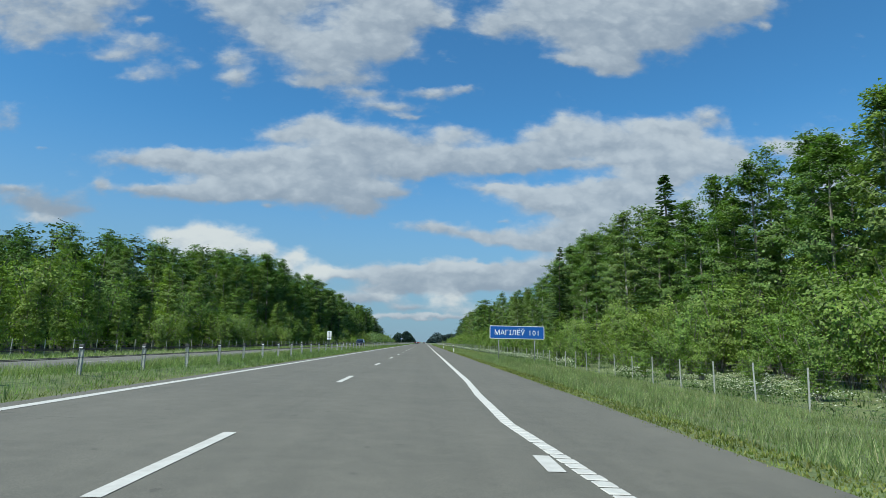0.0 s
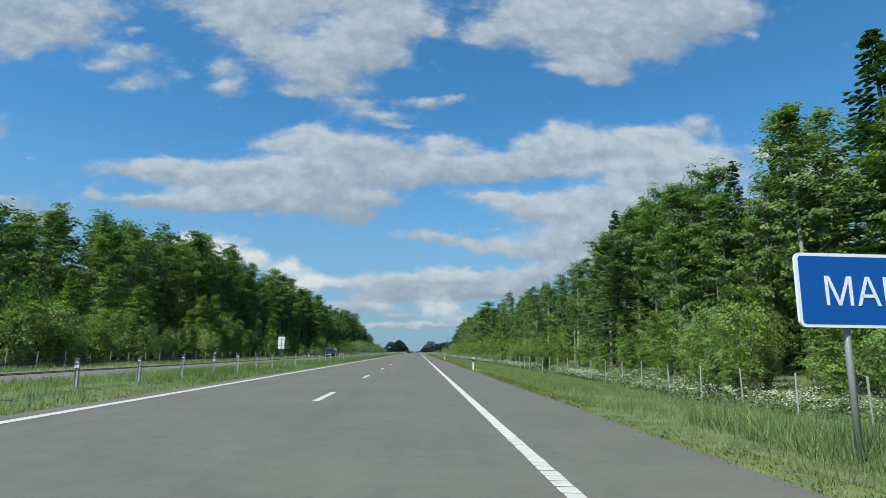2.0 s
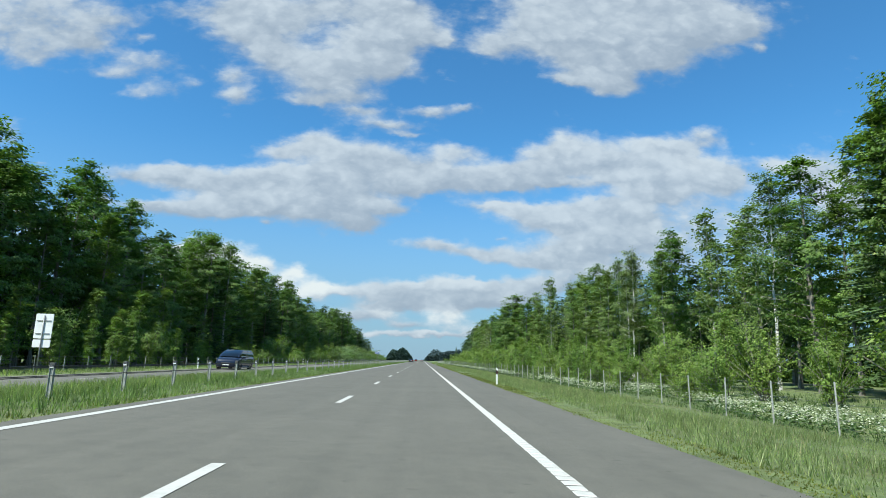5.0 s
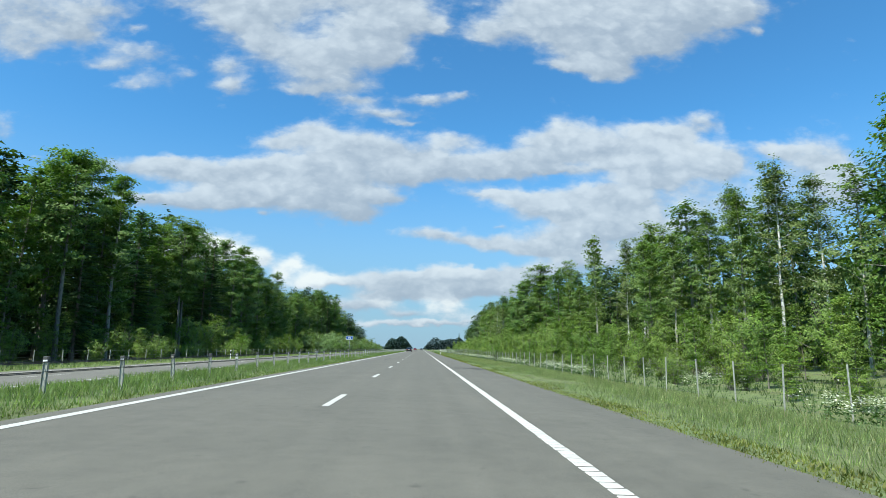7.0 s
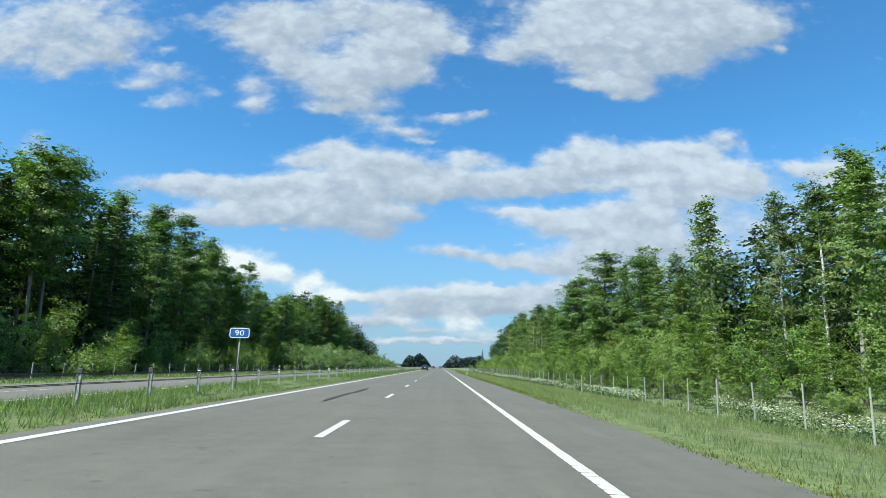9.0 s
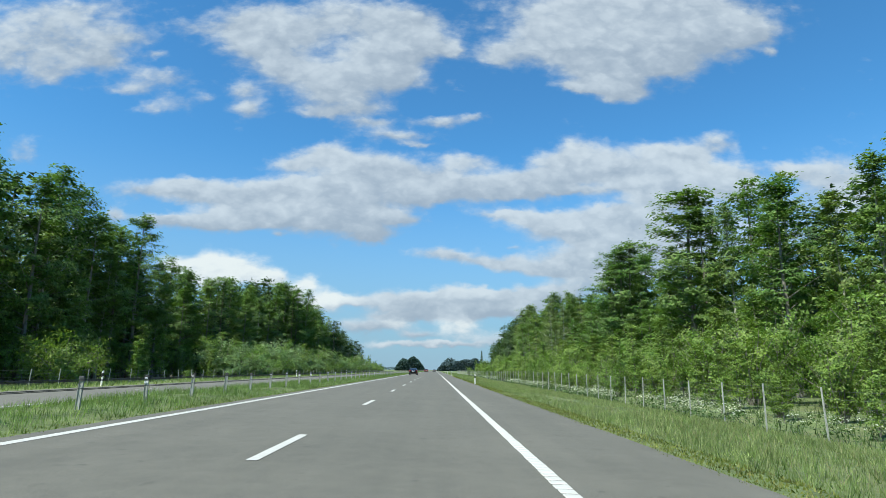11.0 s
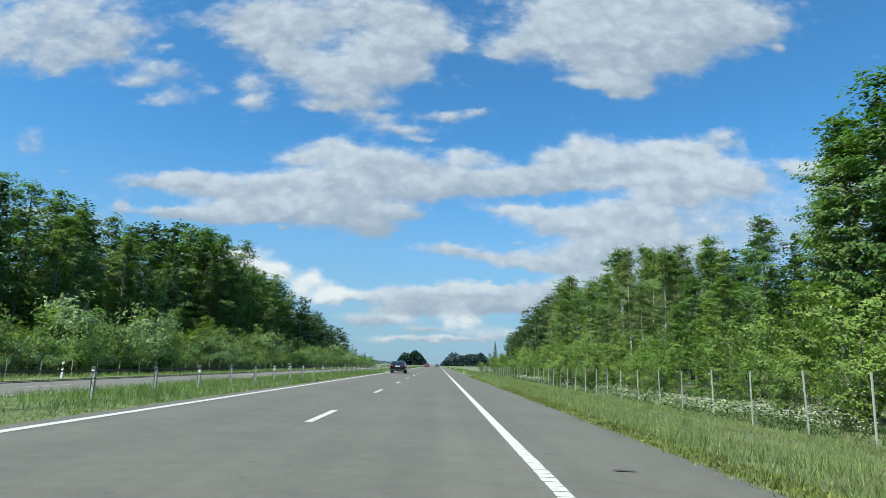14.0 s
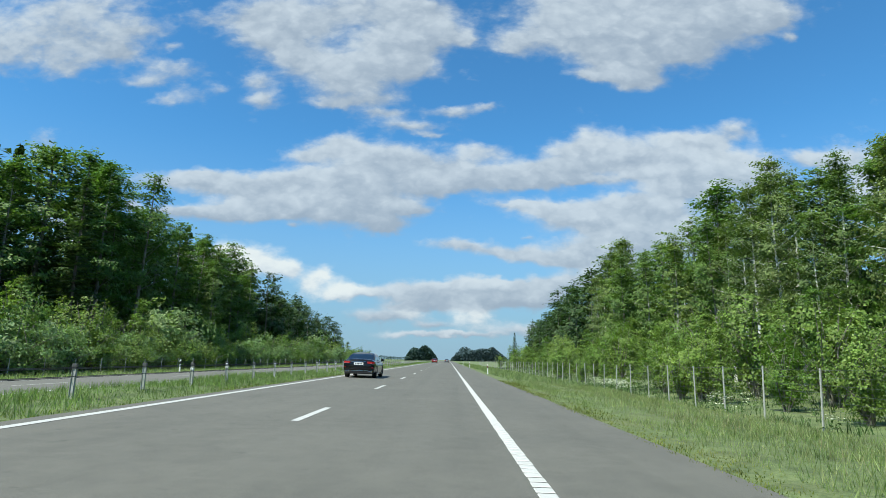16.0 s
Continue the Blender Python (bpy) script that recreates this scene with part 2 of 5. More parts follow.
# ---- materials ----
class Mat:
    """A node material in the making: m.bsdf is its Principled shader."""

    def __init__(self, name, colour=(0.5, 0.5, 0.5), rough=0.6, metal=0.0):
        self.m = bpy.data.materials.new(name)
        self.m.use_nodes = True
        self.nt = self.m.node_tree
        self.bsdf = self.nt.nodes["Principled BSDF"]
        self.bsdf.inputs["Base Color"].default_value = (*colour, 1)
        self.bsdf.inputs["Roughness"].default_value = rough
        self.bsdf.inputs["Metallic"].default_value = metal
        self.place = None

    def put(self, value, socket):
        self.nt.links.new(value, socket)

    def where(self):
        if self.place is None:
            self.place = self.nt.nodes.new("ShaderNodeNewGeometry").outputs["Position"]
        return self.place

    def stretch(self, sx, sy, sz):
        n = self.nt.nodes.new("ShaderNodeVectorMath")
        n.operation = "MULTIPLY"
        self.put(self.where(), n.inputs[0])
        n.inputs[1].default_value = (sx, sy, sz)
        return n.outputs[0]

    def noise(self, scale, detail=4.0, rough=0.55, vector=None):
        n = self.nt.nodes.new("ShaderNodeTexNoise")
        n.inputs["Scale"].default_value, n.inputs["Detail"].default_value, n.inputs["Roughness"].default_value = scale, detail, rough
        self.put(vector or self.where(), n.inputs["Vector"])
        return n.outputs["Fac"]

    def ramp(self, value, *stops):
        n = self.nt.nodes.new("ShaderNodeValToRGB")
        els = n.color_ramp.elements
        while len(els) < len(stops):
            els.new(0.5)
        for e, (p, c) in zip(els, stops):
            e.position, e.color = p, (*c, 1) if not isinstance(c, (int, float)) else (c, c, c, 1)
        self.put(value, n.inputs[0])
        return n.outputs[0]

    def mix(self, fac, a, b, kind="MIX"):
        n = self.nt.nodes.new("ShaderNodeMix")
        n.data_type, n.blend_type = "RGBA", kind
        for slot, v in ((0, fac), (6, a), (7, b)):
            if isinstance(v, (int, float)):
                n.inputs[slot].default_value = v
            elif isinstance(v, tuple):
                n.inputs[slot].default_value = (*v, 1)
            else:
                self.put(v, n.inputs[slot])
        return n.outputs[2]

    def math(self, op, a, b):
        n = self.nt.nodes.new("ShaderNodeMath")
        n.operation = op
        for k, v in enumerate((a, b)):
            if isinstance(v, (int, float)):
                n.inputs[k].default_value = v
            else:
                self.put(v, n.inputs[k])
        return n.outputs[0]

    def bump(self, value, strength=0.3, distance=0.01):
        n = self.nt.nodes.new("ShaderNodeBump")
        n.inputs["Strength"].default_value, n.inputs["Distance"].default_value = strength, distance
        self.put(value, n.inputs["Height"])
        self.put(n.outputs[0], self.bsdf.inputs["Normal"])
        return self

    def colour(self, value):
        self.put(value, self.bsdf.inputs["Base Color"])
        return self

    def rough(self, value):
        self.put(value, self.bsdf.inputs["Roughness"])
        return self

    def by_object(self):
        return self.nt.nodes.new("ShaderNodeObjectInfo").outputs["Random"]

    def by_island(self):
        return self.nt.nodes.new("ShaderNodeNewGeometry").outputs["Random Per Island"]


def asphalt(name, a, b, c):
    m = Mat(name, rough=0.85)
    grain = m.noise(90.0, 3.0, 0.7)
    broad = m.noise(0.35, 5.0, 0.6)
    tracks = m.noise(1.0, 4.0, 0.55, m.stretch(1.6, 0.02, 1.0))
    base = m.ramp(tracks, (0.3, a), (0.52, b), (0.75, c))
    base = m.mix(0.45, base, m.ramp(broad, (0.35, a), (0.65, c)))
    base = m.mix(0.35, base, m.ramp(m.noise(2.6, 6.0, 0.65), (0.32, a), (0.68, c)))
    spot = m.ramp(m.noise(4.5, 2.0, 0.4), (0.70, 1.0), (0.78, 0.62))
    base = m.mix(0.8, base, spot, "MULTIPLY")
    speck = m.ramp(grain, (0.35, 0.62), (0.5, 1.0), (0.68, 1.45))
    return m.colour(m.mix(0.75, base, speck, "MULTIPLY")).bump(grain, 0.35, 0.006).m


def leaf_material(name, dark, mid, light, see_through=0.45, rough=0.55):
    m = Mat(name, rough=rough)
    tone = m.ramp(m.by_island(), (0.0, dark), (0.55, mid), (1.0, light))
    shift = m.ramp(m.by_object(), (0.0, (0.72, 0.86, 0.62)), (0.5, (1.0, 1.0, 1.0)), (1.0, (1.12, 1.06, 0.95)))
    tone = m.mix(0.85, tone, shift, "MULTIPLY")
    tone = m.mix(0.8, tone, m.ramp(m.noise(6.5, 3.0, 0.6), (0.32, 0.5), (0.5, 1.0), (0.66, 1.5)), "MULTIPLY")
    tone = m.mix(0.7, tone, m.ramp(m.noise(1.3, 2.0, 0.5), (0.36, 0.6), (0.52, 1.0), (0.66, 1.35)), "MULTIPLY")
    m.colour(tone)
    m.bsdf.inputs["Specular IOR Level"].default_value = 0.35
    t = m.nt.nodes.new("ShaderNodeBsdfTranslucent")
    m.put(m.mix(1.0, tone, (1.2, 1.38, 0.62), "MULTIPLY"), t.inputs["Color"])
    s = m.nt.nodes.new("ShaderNodeMixShader")
    s.inputs[0].default_value = see_through
    m.put(m.bsdf.outputs[0], s.inputs[1]), m.put(t.outputs[0], s.inputs[2])
    m.put(s.outputs[0], m.nt.nodes["Material Output"].inputs["Surface"])
    return m.m


def bark_material(name, dark, light, stretch=(6.0, 6.0, 1.2), bands=None):
    m = Mat(name, rough=0.9)
    n = m.noise(1.6, 6.0, 0.65, m.stretch(*stretch))
    tone = m.ramp(n, (0.32, dark), (0.6, light))
    if bands:
        marks = m.ramp(m.noise(1.0, 3.0, 0.6, m.stretch(2.0, 2.0, 7.0)), (0.55, 0.0), (0.62, 1.0))
        tone = m.mix(marks, tone, bands)
    return m.colour(tone).bump(n, 0.6, 0.02).m


def painted(name, tone, rough, dirt=(0.2, 0.19, 0.16), amount=0.35, metal=0.0):
    m = Mat(name, tone, rough, metal)
    n = m.noise(3.0, 6.0, 0.65)
    m.colour(m.mix(m.math("MULTIPLY", m.ramp(n, (0.45, 0.0), (0.8, 1.0)), amount), tone, dirt))
    m.rough(m.ramp(m.noise(9.0), (0.3, max(rough - 0.1, 0.02)), (0.7, min(rough + 0.15, 1.0))))
    return m.m


def ground_material():
    """Turf that grows lush on the verges, worn and sandy at the asphalt's edge, litter under the trees."""
    m = Mat("turf", rough=0.95)
    fine, broad = m.noise(14.0, 5.0, 0.7), m.noise(0.25, 5.0, 0.6)
    green = m.ramp(fine, (0.3, (0.072, 0.105, 0.030)), (0.5, (0.125, 0.168, 0.056)), (0.72, (0.180, 0.215, 0.088)))
    straw = m.ramp(fine, (0.3, (0.10, 0.10, 0.035)), (0.7, (0.24, 0.22, 0.10)))
    tone = m.mix(m.ramp(broad, (0.48, 0.0), (0.75, 0.6)), green, straw)
    tone = m.mix(0.8, tone, m.ramp(m.noise(1.7, 4.0, 0.6), (0.32, 0.55), (0.52, 1.0), (0.7, 1.3)), "MULTIPLY")
    return m.colour(tone).bump(fine, 0.8, 0.05).m


ASPHALT = asphalt("asphalt", (0.086, 0.084, 0.069), (0.116, 0.112, 0.092), (0.146, 0.140, 0.114))
ASPHALT_OLD = asphalt("asphalt_old", (0.11, 0.107, 0.09), (0.135, 0.13, 0.11), (0.16, 0.154, 0.13))
TAR = asphalt("tar_patch", (0.036, 0.036, 0.034), (0.060, 0.059, 0.055), (0.095, 0.093, 0.084))
TURF = ground_material()


def road_paint():
    m = Mat("road_paint", rough=0.7)
    worn = m.ramp(m.noise(7.0, 8.0, 0.72), (0.40, 0.0), (0.72, 1.0))
    grain = m.noise(60.0, 2.0, 0.6)
    m.colour(m.mix(m.math("MULTIPLY", worn, 0.45), (0.52, 0.515, 0.48), (0.27, 0.26, 0.23)))
    return m.bump(grain, 0.3, 0.004).m


PAINT = road_paint()
STEEL = painted("galvanised_steel", (0.27, 0.28, 0.28), 0.6, (0.15, 0.145, 0.13), 0.5, 0.3)
FENCE_POST = painted("pale_fence_post", (0.36, 0.37, 0.34), 0.7, (0.22, 0.22, 0.18), 0.5)
WIRE = painted("wire", (0.20, 0.21, 0.21), 0.5, (0.10, 0.09, 0.08), 0.6, 0.6)
CABLE = painted("cable", (0.03, 0.031, 0.032), 0.7, (0.05, 0.045, 0.035), 0.5)
WHITE = painted("white_plastic", (0.78, 0.78, 0.75), 0.5, (0.4, 0.38, 0.32), 0.35)
CAP_GREY = painted("grey_plastic", (0.07, 0.072, 0.07), 0.5, (0.15, 0.145, 0.13), 0.4)
BLACK = painted("black_plastic", (0.02, 0.02, 0.021), 0.5, (0.08, 0.075, 0.06), 0.3)
SIGN_BLUE = painted("sign_blue", (0.002, 0.082, 0.36), 0.6, (0.006, 0.095, 0.31), 0.4)
SIGN_WHITE = painted("sign_white", (0.82, 0.83, 0.84), 0.4, (0.6, 0.6, 0.58), 0.3)
SIGN_BACK = painted("sign_back", (0.55, 0.56, 0.55), 0.55, (0.33, 0.32, 0.29), 0.5, 0.2)
REFLECTOR_RED = painted("red_reflector", (0.28, 0.02, 0.018), 0.3)
REFLECTOR_WHITE = painted("white_reflector", (0.85, 0.86, 0.88), 0.2)

LEAF_ALDER = leaf_material("alder_leaf", (0.079, 0.143, 0.028), (0.121, 0.205, 0.046), (0.176, 0.255, 0.071), 0.36)
LEAF_ASPEN = leaf_material("aspen_leaf", (0.106, 0.167, 0.041), (0.161, 0.233, 0.063), (0.225, 0.293, 0.092), 0.36)
LEAF_BIRCH = leaf_material("birch_leaf", (0.094, 0.141, 0.040), (0.147, 0.203, 0.066), (0.210, 0.262, 0.100), 0.36)
LEAF_BUSH = leaf_material("bush_leaf", (0.112, 0.184, 0.031), (0.165, 0.251, 0.051), (0.226, 0.299, 0.075), 0.36)
LEAF_WILLOW = leaf_material("willow_leaf", (0.143, 0.222, 0.089), (0.215, 0.306, 0.130), (0.287, 0.377, 0.172), 0.4)
NEEDLE = leaf_material("spruce_needle", (0.044, 0.076, 0.026), (0.069, 0.117, 0.040), (0.099, 0.158, 0.058), 0.2, 0.6)
# darkened copy of the leaf green: the wood's inner shade is in the colour
LEAF_DEEP_SHADED = leaf_material("deep_wood_shaded_leaf", (0.032, 0.065, 0.016), (0.050, 0.094, 0.026), (0.072, 0.120, 0.038), 0.25)
# blue-grey and nearly flat: the haze of distance is mixed into the leaf colour
LEAF_FAR_HAZED = leaf_material("far_wood_hazed_leaf", (0.040, 0.066, 0.074), (0.050, 0.080, 0.090), (0.060, 0.094, 0.106), 0.2, 0.95)
SEED = leaf_material("grass_seed_head", (0.230, 0.201, 0.121), (0.299, 0.270, 0.165), (0.368, 0.345, 0.220), 0.35, 0.8)
BLADE = leaf_material("grass_blade", (0.143, 0.208, 0.075), (0.220, 0.283, 0.120), (0.322, 0.355, 0.196), 0.5, 0.6)
BLADE_SHORT = leaf_material("short_grass_blade", (0.096, 0.138, 0.028), (0.177, 0.212, 0.050), (0.252, 0.256, 0.101), 0.4, 0.6)
PETAL = leaf_material("white_blossom", (0.34, 0.38, 0.27), (0.48, 0.51, 0.42), (0.60, 0.62, 0.55), 0.3, 0.6)
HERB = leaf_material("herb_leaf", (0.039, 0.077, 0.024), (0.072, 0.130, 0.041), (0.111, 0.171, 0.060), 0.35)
BARK = bark_material("grey_bark", (0.085, 0.075, 0.060), (0.25, 0.235, 0.20))
BARK_PALE = bark_material("aspen_bark", (0.17, 0.165, 0.13), (0.42, 0.41, 0.35))
BARK_BIRCH = bark_material("birch_bark", (0.48, 0.46, 0.42), (0.74, 0.73, 0.69), (3.0, 3.0, 3.0), (0.05, 0.045, 0.04))
BARK_SPRUCE = bark_material("spruce_bark", (0.085, 0.062, 0.045), (0.22, 0.175, 0.135))

# ---- building helpers ----
def mesh_object(name, verts, faces, material, parent=None, label="", smooth=False):
    me = bpy.data.meshes.new(name)
    me.from_pydata([tuple(map(float, v)) for v in verts], [], [tuple(map(int, f)) for f in faces])
    me.materials.append(material)
    if smooth:
        me.shade_smooth()
    ob = new(name, me)
    ob.parent = parent
    return tagged(ob, label)


def part(name, bm, material, parent=None, label="", smooth=False):
    """Links a bmesh as one mesh object under a thing or a part."""
    me = bpy.data.meshes.new(name)
    bm.normal_update()
    bm.to_mesh(me)
    bm.free()
    me.materials.append(material)
    if smooth:
        me.shade_smooth()
    ob = new(name, me)
    ob.parent = parent
    return tagged(ob, label)


def empty(name, m, label="", category="", group="", kind=""):
    ob = new(name)
    ob.empty_display_size = 0.2
    ob.matrix_basis = m
    return tagged(ob, label, category, group, kind)


def box(bm, x0, x1, y0, y1, z0, z1, bevel=0.0):
    geo = bmesh.ops.create_cube(bm, size=1.0)
    vs = geo["verts"]
    for v in vs:
        v.co = (x0 + (v.co.x + 0.5) * (x1 - x0), y0 + (v.co.y + 0.5) * (y1 - y0), z0 + (v.co.z + 0.5) * (z1 - z0))
    if bevel:
        edges = list({e for v in vs for e in v.link_edges})
        bmesh.ops.bevel(bm, geom=edges, offset=bevel, segments=2, affect="EDGES", profile=0.6)
    return bm


def cylinder(bm, x, y, z0, z1, r0, r1=None, sides=10):
    geo = bmesh.ops.create_cone(bm, cap_ends=True, segments=sides, radius1=r0, radius2=r0 if r1 is None else r1, depth=z1 - z0)
    bmesh.ops.translate(bm, verts=geo["verts"], vec=(x, y, (z0 + z1) / 2))
    return bm


def tube(points, radii, sides=5):
    """Vertices and faces of a tapered tube along points."""
    pts = np.asarray(points, float)
    n = len(pts)
    ways = np.gradient(pts, axis=0)
    ways /= np.linalg.norm(ways, axis=1)[:, None] + 1e-9
    ref = np.where(np.abs(ways[:, 2:3]) > 0.9, np.array([[1.0, 0, 0]]), np.array([[0, 0, 1.0]]))
    a = np.cross(ways, ref)
    a /= np.linalg.norm(a, axis=1)[:, None] + 1e-9
    b = np.cross(ways, a)
    th = np.arange(sides) * 2 * np.pi / sides
    ring = np.cos(th)[None, :, None] * a[:, None] + np.sin(th)[None, :, None] * b[:, None]
    verts = (pts[:, None] + ring * np.asarray(radii, float)[:, None, None]).reshape(-1, 3)
    faces = []
    for i in range(n - 1):
        for k in range(sides):
            faces.append((i * sides + k, i * sides + (k + 1) % sides, (i + 1) * sides + (k + 1) % sides, (i + 1) * sides + k))
    return verts, faces


def joined(pieces):
    verts, faces, base = [], [], 0
    for v, f in pieces:
        verts.append(np.asarray(v, float).reshape(-1, 3))
        faces += [tuple(i + base for i in q) for q in f]
        base += len(verts[-1])
    return np.concatenate(verts), faces


def cards(rng, centres, length, width, up=0.35, droop=0.0, axis=None):
    """Pointed leaves, one at each centre, turned at random with a leaning outwards and towards the sky."""
    n = len(centres)
    normal = rng.normal(size=(n, 3))
    normal /= np.linalg.norm(normal, axis=1)[:, None]
    if axis is not None:
        out = centres - axis
        out[:, 2] *= 0.35
        normal += 1.5 * out / (np.linalg.norm(out, axis=1)[:, None] + 1e-6)
    else:
        normal[:, 2] = np.abs(normal[:, 2])
    normal[:, 2] += up
    normal /= np.linalg.norm(normal, axis=1)[:, None]
    t = np.cross(normal, rng.normal(size=(n, 3)))
    t /= np.linalg.norm(t, axis=1)[:, None] + 1e-9
    t[:, 2] -= droop
    b = np.cross(normal, t)
    size = rng.uniform(0.65, 1.3, (n, 1))
    t, b = t * size * length / 2, b * size * width / 2
    verts = np.stack([centres - 0.7 * t - b, centres - 0.5 * t + b, centres + t], 1).reshape(-1, 3)
    faces = np.arange(3 * n).reshape(-1, 3)
    return verts, faces


def leaf_mesh(name, verts, faces, material):
    me = bpy.data.meshes.new(name)
    nv, nf = len(verts), len(faces)
    me.vertices.add(nv)
    me.vertices.foreach_set("co", np.asarray(verts, np.float32).ravel())
    k = faces.shape[1]
    me.loops.add(nf * k)
    me.loops.foreach_set("vertex_index", faces.astype(np.int32).ravel())
    me.polygons.add(nf)
    me.polygons.foreach_set("loop_start", np.arange(0, nf * k, k, dtype=np.int32))
    me.update(calc_edges=True)
    me.materials.append(material)
    return me


def lettering(text, height, material, parent, name="letters", width=None, gap=1.0):
    """Text as a thin mesh in the xz plane, starting at its parent's origin."""
    curve = bpy.data.curves.new(name, "FONT")
    curve.body, curve.size, curve.extrude, curve.space_character = text, height * 1.38, 0.002, gap
    ob = new(name, curve)
    me = bpy.data.meshes.new_from_object(ob.evaluated_get(bpy.context.evaluated_depsgraph_get()))
    bpy.data.objects.remove(ob)
    co = np.zeros(len(me.vertices) * 3, np.float32)
    me.vertices.foreach_get("co", co)
    co = co.reshape(-1, 3)
    x0, x1 = co[:, 0].min(), co[:, 0].max()
    co[:, 0] -= x0
    if width:
        co[:, 0] *= width / (x1 - x0)
    co = np.stack([co[:, 0], -co[:, 2], co[:, 1]], 1)
    me.vertices.foreach_set("co", co.ravel().astype(np.float32))
    me.materials.clear()
    me.materials.append(material)
    me.update()
    out = new(name, me)
    out.parent = parent
    return out


ROAD_FALL = 0.021        # the carriageway falls to the right


def road_z(x):
    return -ROAD_FALL * x


RIGHT_EDGE, LEFT_EDGE = 3.95, -6.35
FAR_IN, FAR_OUT = -10.45, -20.0


def far_road_z(x):
    return 0.13 + ROAD_FALL * (x - FAR_IN)


def land_z(x, y=0.0):
    """The lie of the land across the road."""
    xs = (-3000, -120, -60, -40, -30, -25, -22.5, -20.6, -20.0, -10.45, -9.2, -7.6, -6.35, 3.95, 4.6, 6.5, 9.0, 11.5, 13.5, 17.0, 24.0, 40.0, 90.0, 3000)
    zs = (-2.0, -1.0, -0.7, -0.55, -0.4, -0.2, -0.14, -0.10, -0.09, 0.08, 0.22, 0.25, 0.10, -0.105, -0.11, -0.24, -0.45, -0.68, -0.9, -0.75, -0.6, -0.5, -0.6, -2.0)
    return float(np.interp(x, xs, zs))

# ---- ground and roads ----
def build_ground():
    xs = [-3000, -900, -300, -120, -80, -60, -50, -40, -34, -30, -27, -25, -23.5, -22.5, -21.5, -20.6, -20.0, -10.45, -9.8, -9.2, -8.4, -7.6, -6.9, -6.35,
          3.95, 4.25, 4.6, 5.2, 6.0, 6.8, 7.8, 9.0, 10.2, 11.5, 12.5, 13.5, 15.0, 17.0, 20.0, 24.0, 30.0, 40.0, 55.0, 90.0, 300, 900, 3000]
    ys = [-600, -200, -60] + list(np.arange(-20, 520, 3.0)) + [560, 640, 800, 1100, 1600, 2400, 3400, 4800]
    verts, faces = [], []
    for y in ys:
        for x in xs:
            z = land_z(x)
            if -20 < x < -10.5 or -6.3 < x < 3.9:
                z -= 0.08
            elif abs(x) < 300 and y < 560:
                free = min(1.0, min(abs(x - 3.95), abs(x + 6.35), abs(x + 10.45), abs(x + 20.0)) / 1.5)
                z += free * (0.10 * noise.noise((x * 0.5, y * 0.3, 1.0)) + 0.16 * noise.noise((x * 0.12, y * 0.05, 7.0)))
            verts.append((x, y, z))
    n = len(xs)
    for j in range(len(ys) - 1):
        for i in range(n - 1):
            a = j * n + i
            faces.append((a, a + 1, a + n + 1, a + n))
    ob = mesh_object("ground", verts, faces, TURF, smooth=True)
    return tagged(ob, "rough green roadside turf and open farmland to the horizon", "ground", kind="structure")


def strip(name, x0, x1, zf, y0, y1, lift, material, step=4.0, wobble=0.0, thick=0.0):
    """A strip of road between two x, with edges that may wander a little."""
    ys = list(np.arange(y0, y1, step)) + [y1]
    cols = np.linspace(x0, x1, 4)
    verts = []
    for y in ys:
        for k, x in enumerate(cols):
            w = wobble * noise.noise((y * 0.9, x, 3.0)) if k in (0, len(cols) - 1) else 0.0
            verts.append((x + w, y, zf(x) + lift))
    n = len(cols)
    faces = [(j * n + i, j * n + i + 1, j * n + n + i + 1, j * n + n + i) for j in range(len(ys) - 1) for i in range(n - 1)]
    if thick:
        for side in (0, n - 1):
            base = len(verts)
            for j, y in enumerate(ys):
                x, yy, z = verts[j * n + side]
                verts.append((x, yy, z - thick))
            for j in range(len(ys) - 1):
                a, b, c, d = j * n + side, (j + 1) * n + side, base + j + 1, base + j
                faces.append((a, b, c, d) if side else (d, c, b, a))
    return mesh_object(name, verts, faces, material)


build_ground()
road = tagged(strip("road", LEFT_EDGE, RIGHT_EDGE, road_z, -80, 1290, 0.0, ASPHALT, 1.5, 0.05, 0.12),
              "grey two-lane asphalt motorway carriageway with a hard shoulder", "road", kind="structure")
far_road = tagged(strip("road", FAR_OUT, FAR_IN, far_road_z, -80, 1290, 0.0, ASPHALT_OLD, 1.5, 0.05, 0.12),
                  "grey asphalt carriageway for the oncoming traffic", "road", kind="structure")
# lane markings
DASH_X, EDGE_X, LEFT_X, DASH_Y = -2.24, 1.51, -5.87, 4.4


def marking(name, x, w, zf, y0, y1, host, lift=0.006, step=12.0, label=""):
    ob = strip(name, x - w / 2, x + w / 2, zf, y0, y1, lift, PAINT, step)
    ob.parent = host
    return tagged(ob, label)


dash_mesh = None
for k in range(-3, 100):
    y = DASH_Y + 12 * k
    if dash_mesh is None:
        ob = marking("lane_dash", 0, 0.15, lambda x: 0.0, 0, 3.0, road, 0.0, 1.0)
        dash_mesh = ob.data
    else:
        ob = new("lane_dash", dash_mesh)
        ob.parent = road
    ob.matrix_basis = pose(DASH_X, y, road_z(DASH_X) + 0.006, 0, math.degrees(math.atan(ROAD_FALL)), 0)
marking("edge_line", EDGE_X, 0.17, road_z, 345, 1285, road)
marking("edge_line", LEFT_X, 0.20, road_z, -60, 1285, road)
marking("edge_line", -10.95, 0.17, far_road_z, -60, 1285, far_road)
marking("edge_line", -18.45, 0.17, far_road_z, -60, 1285, far_road)
far_dash = None
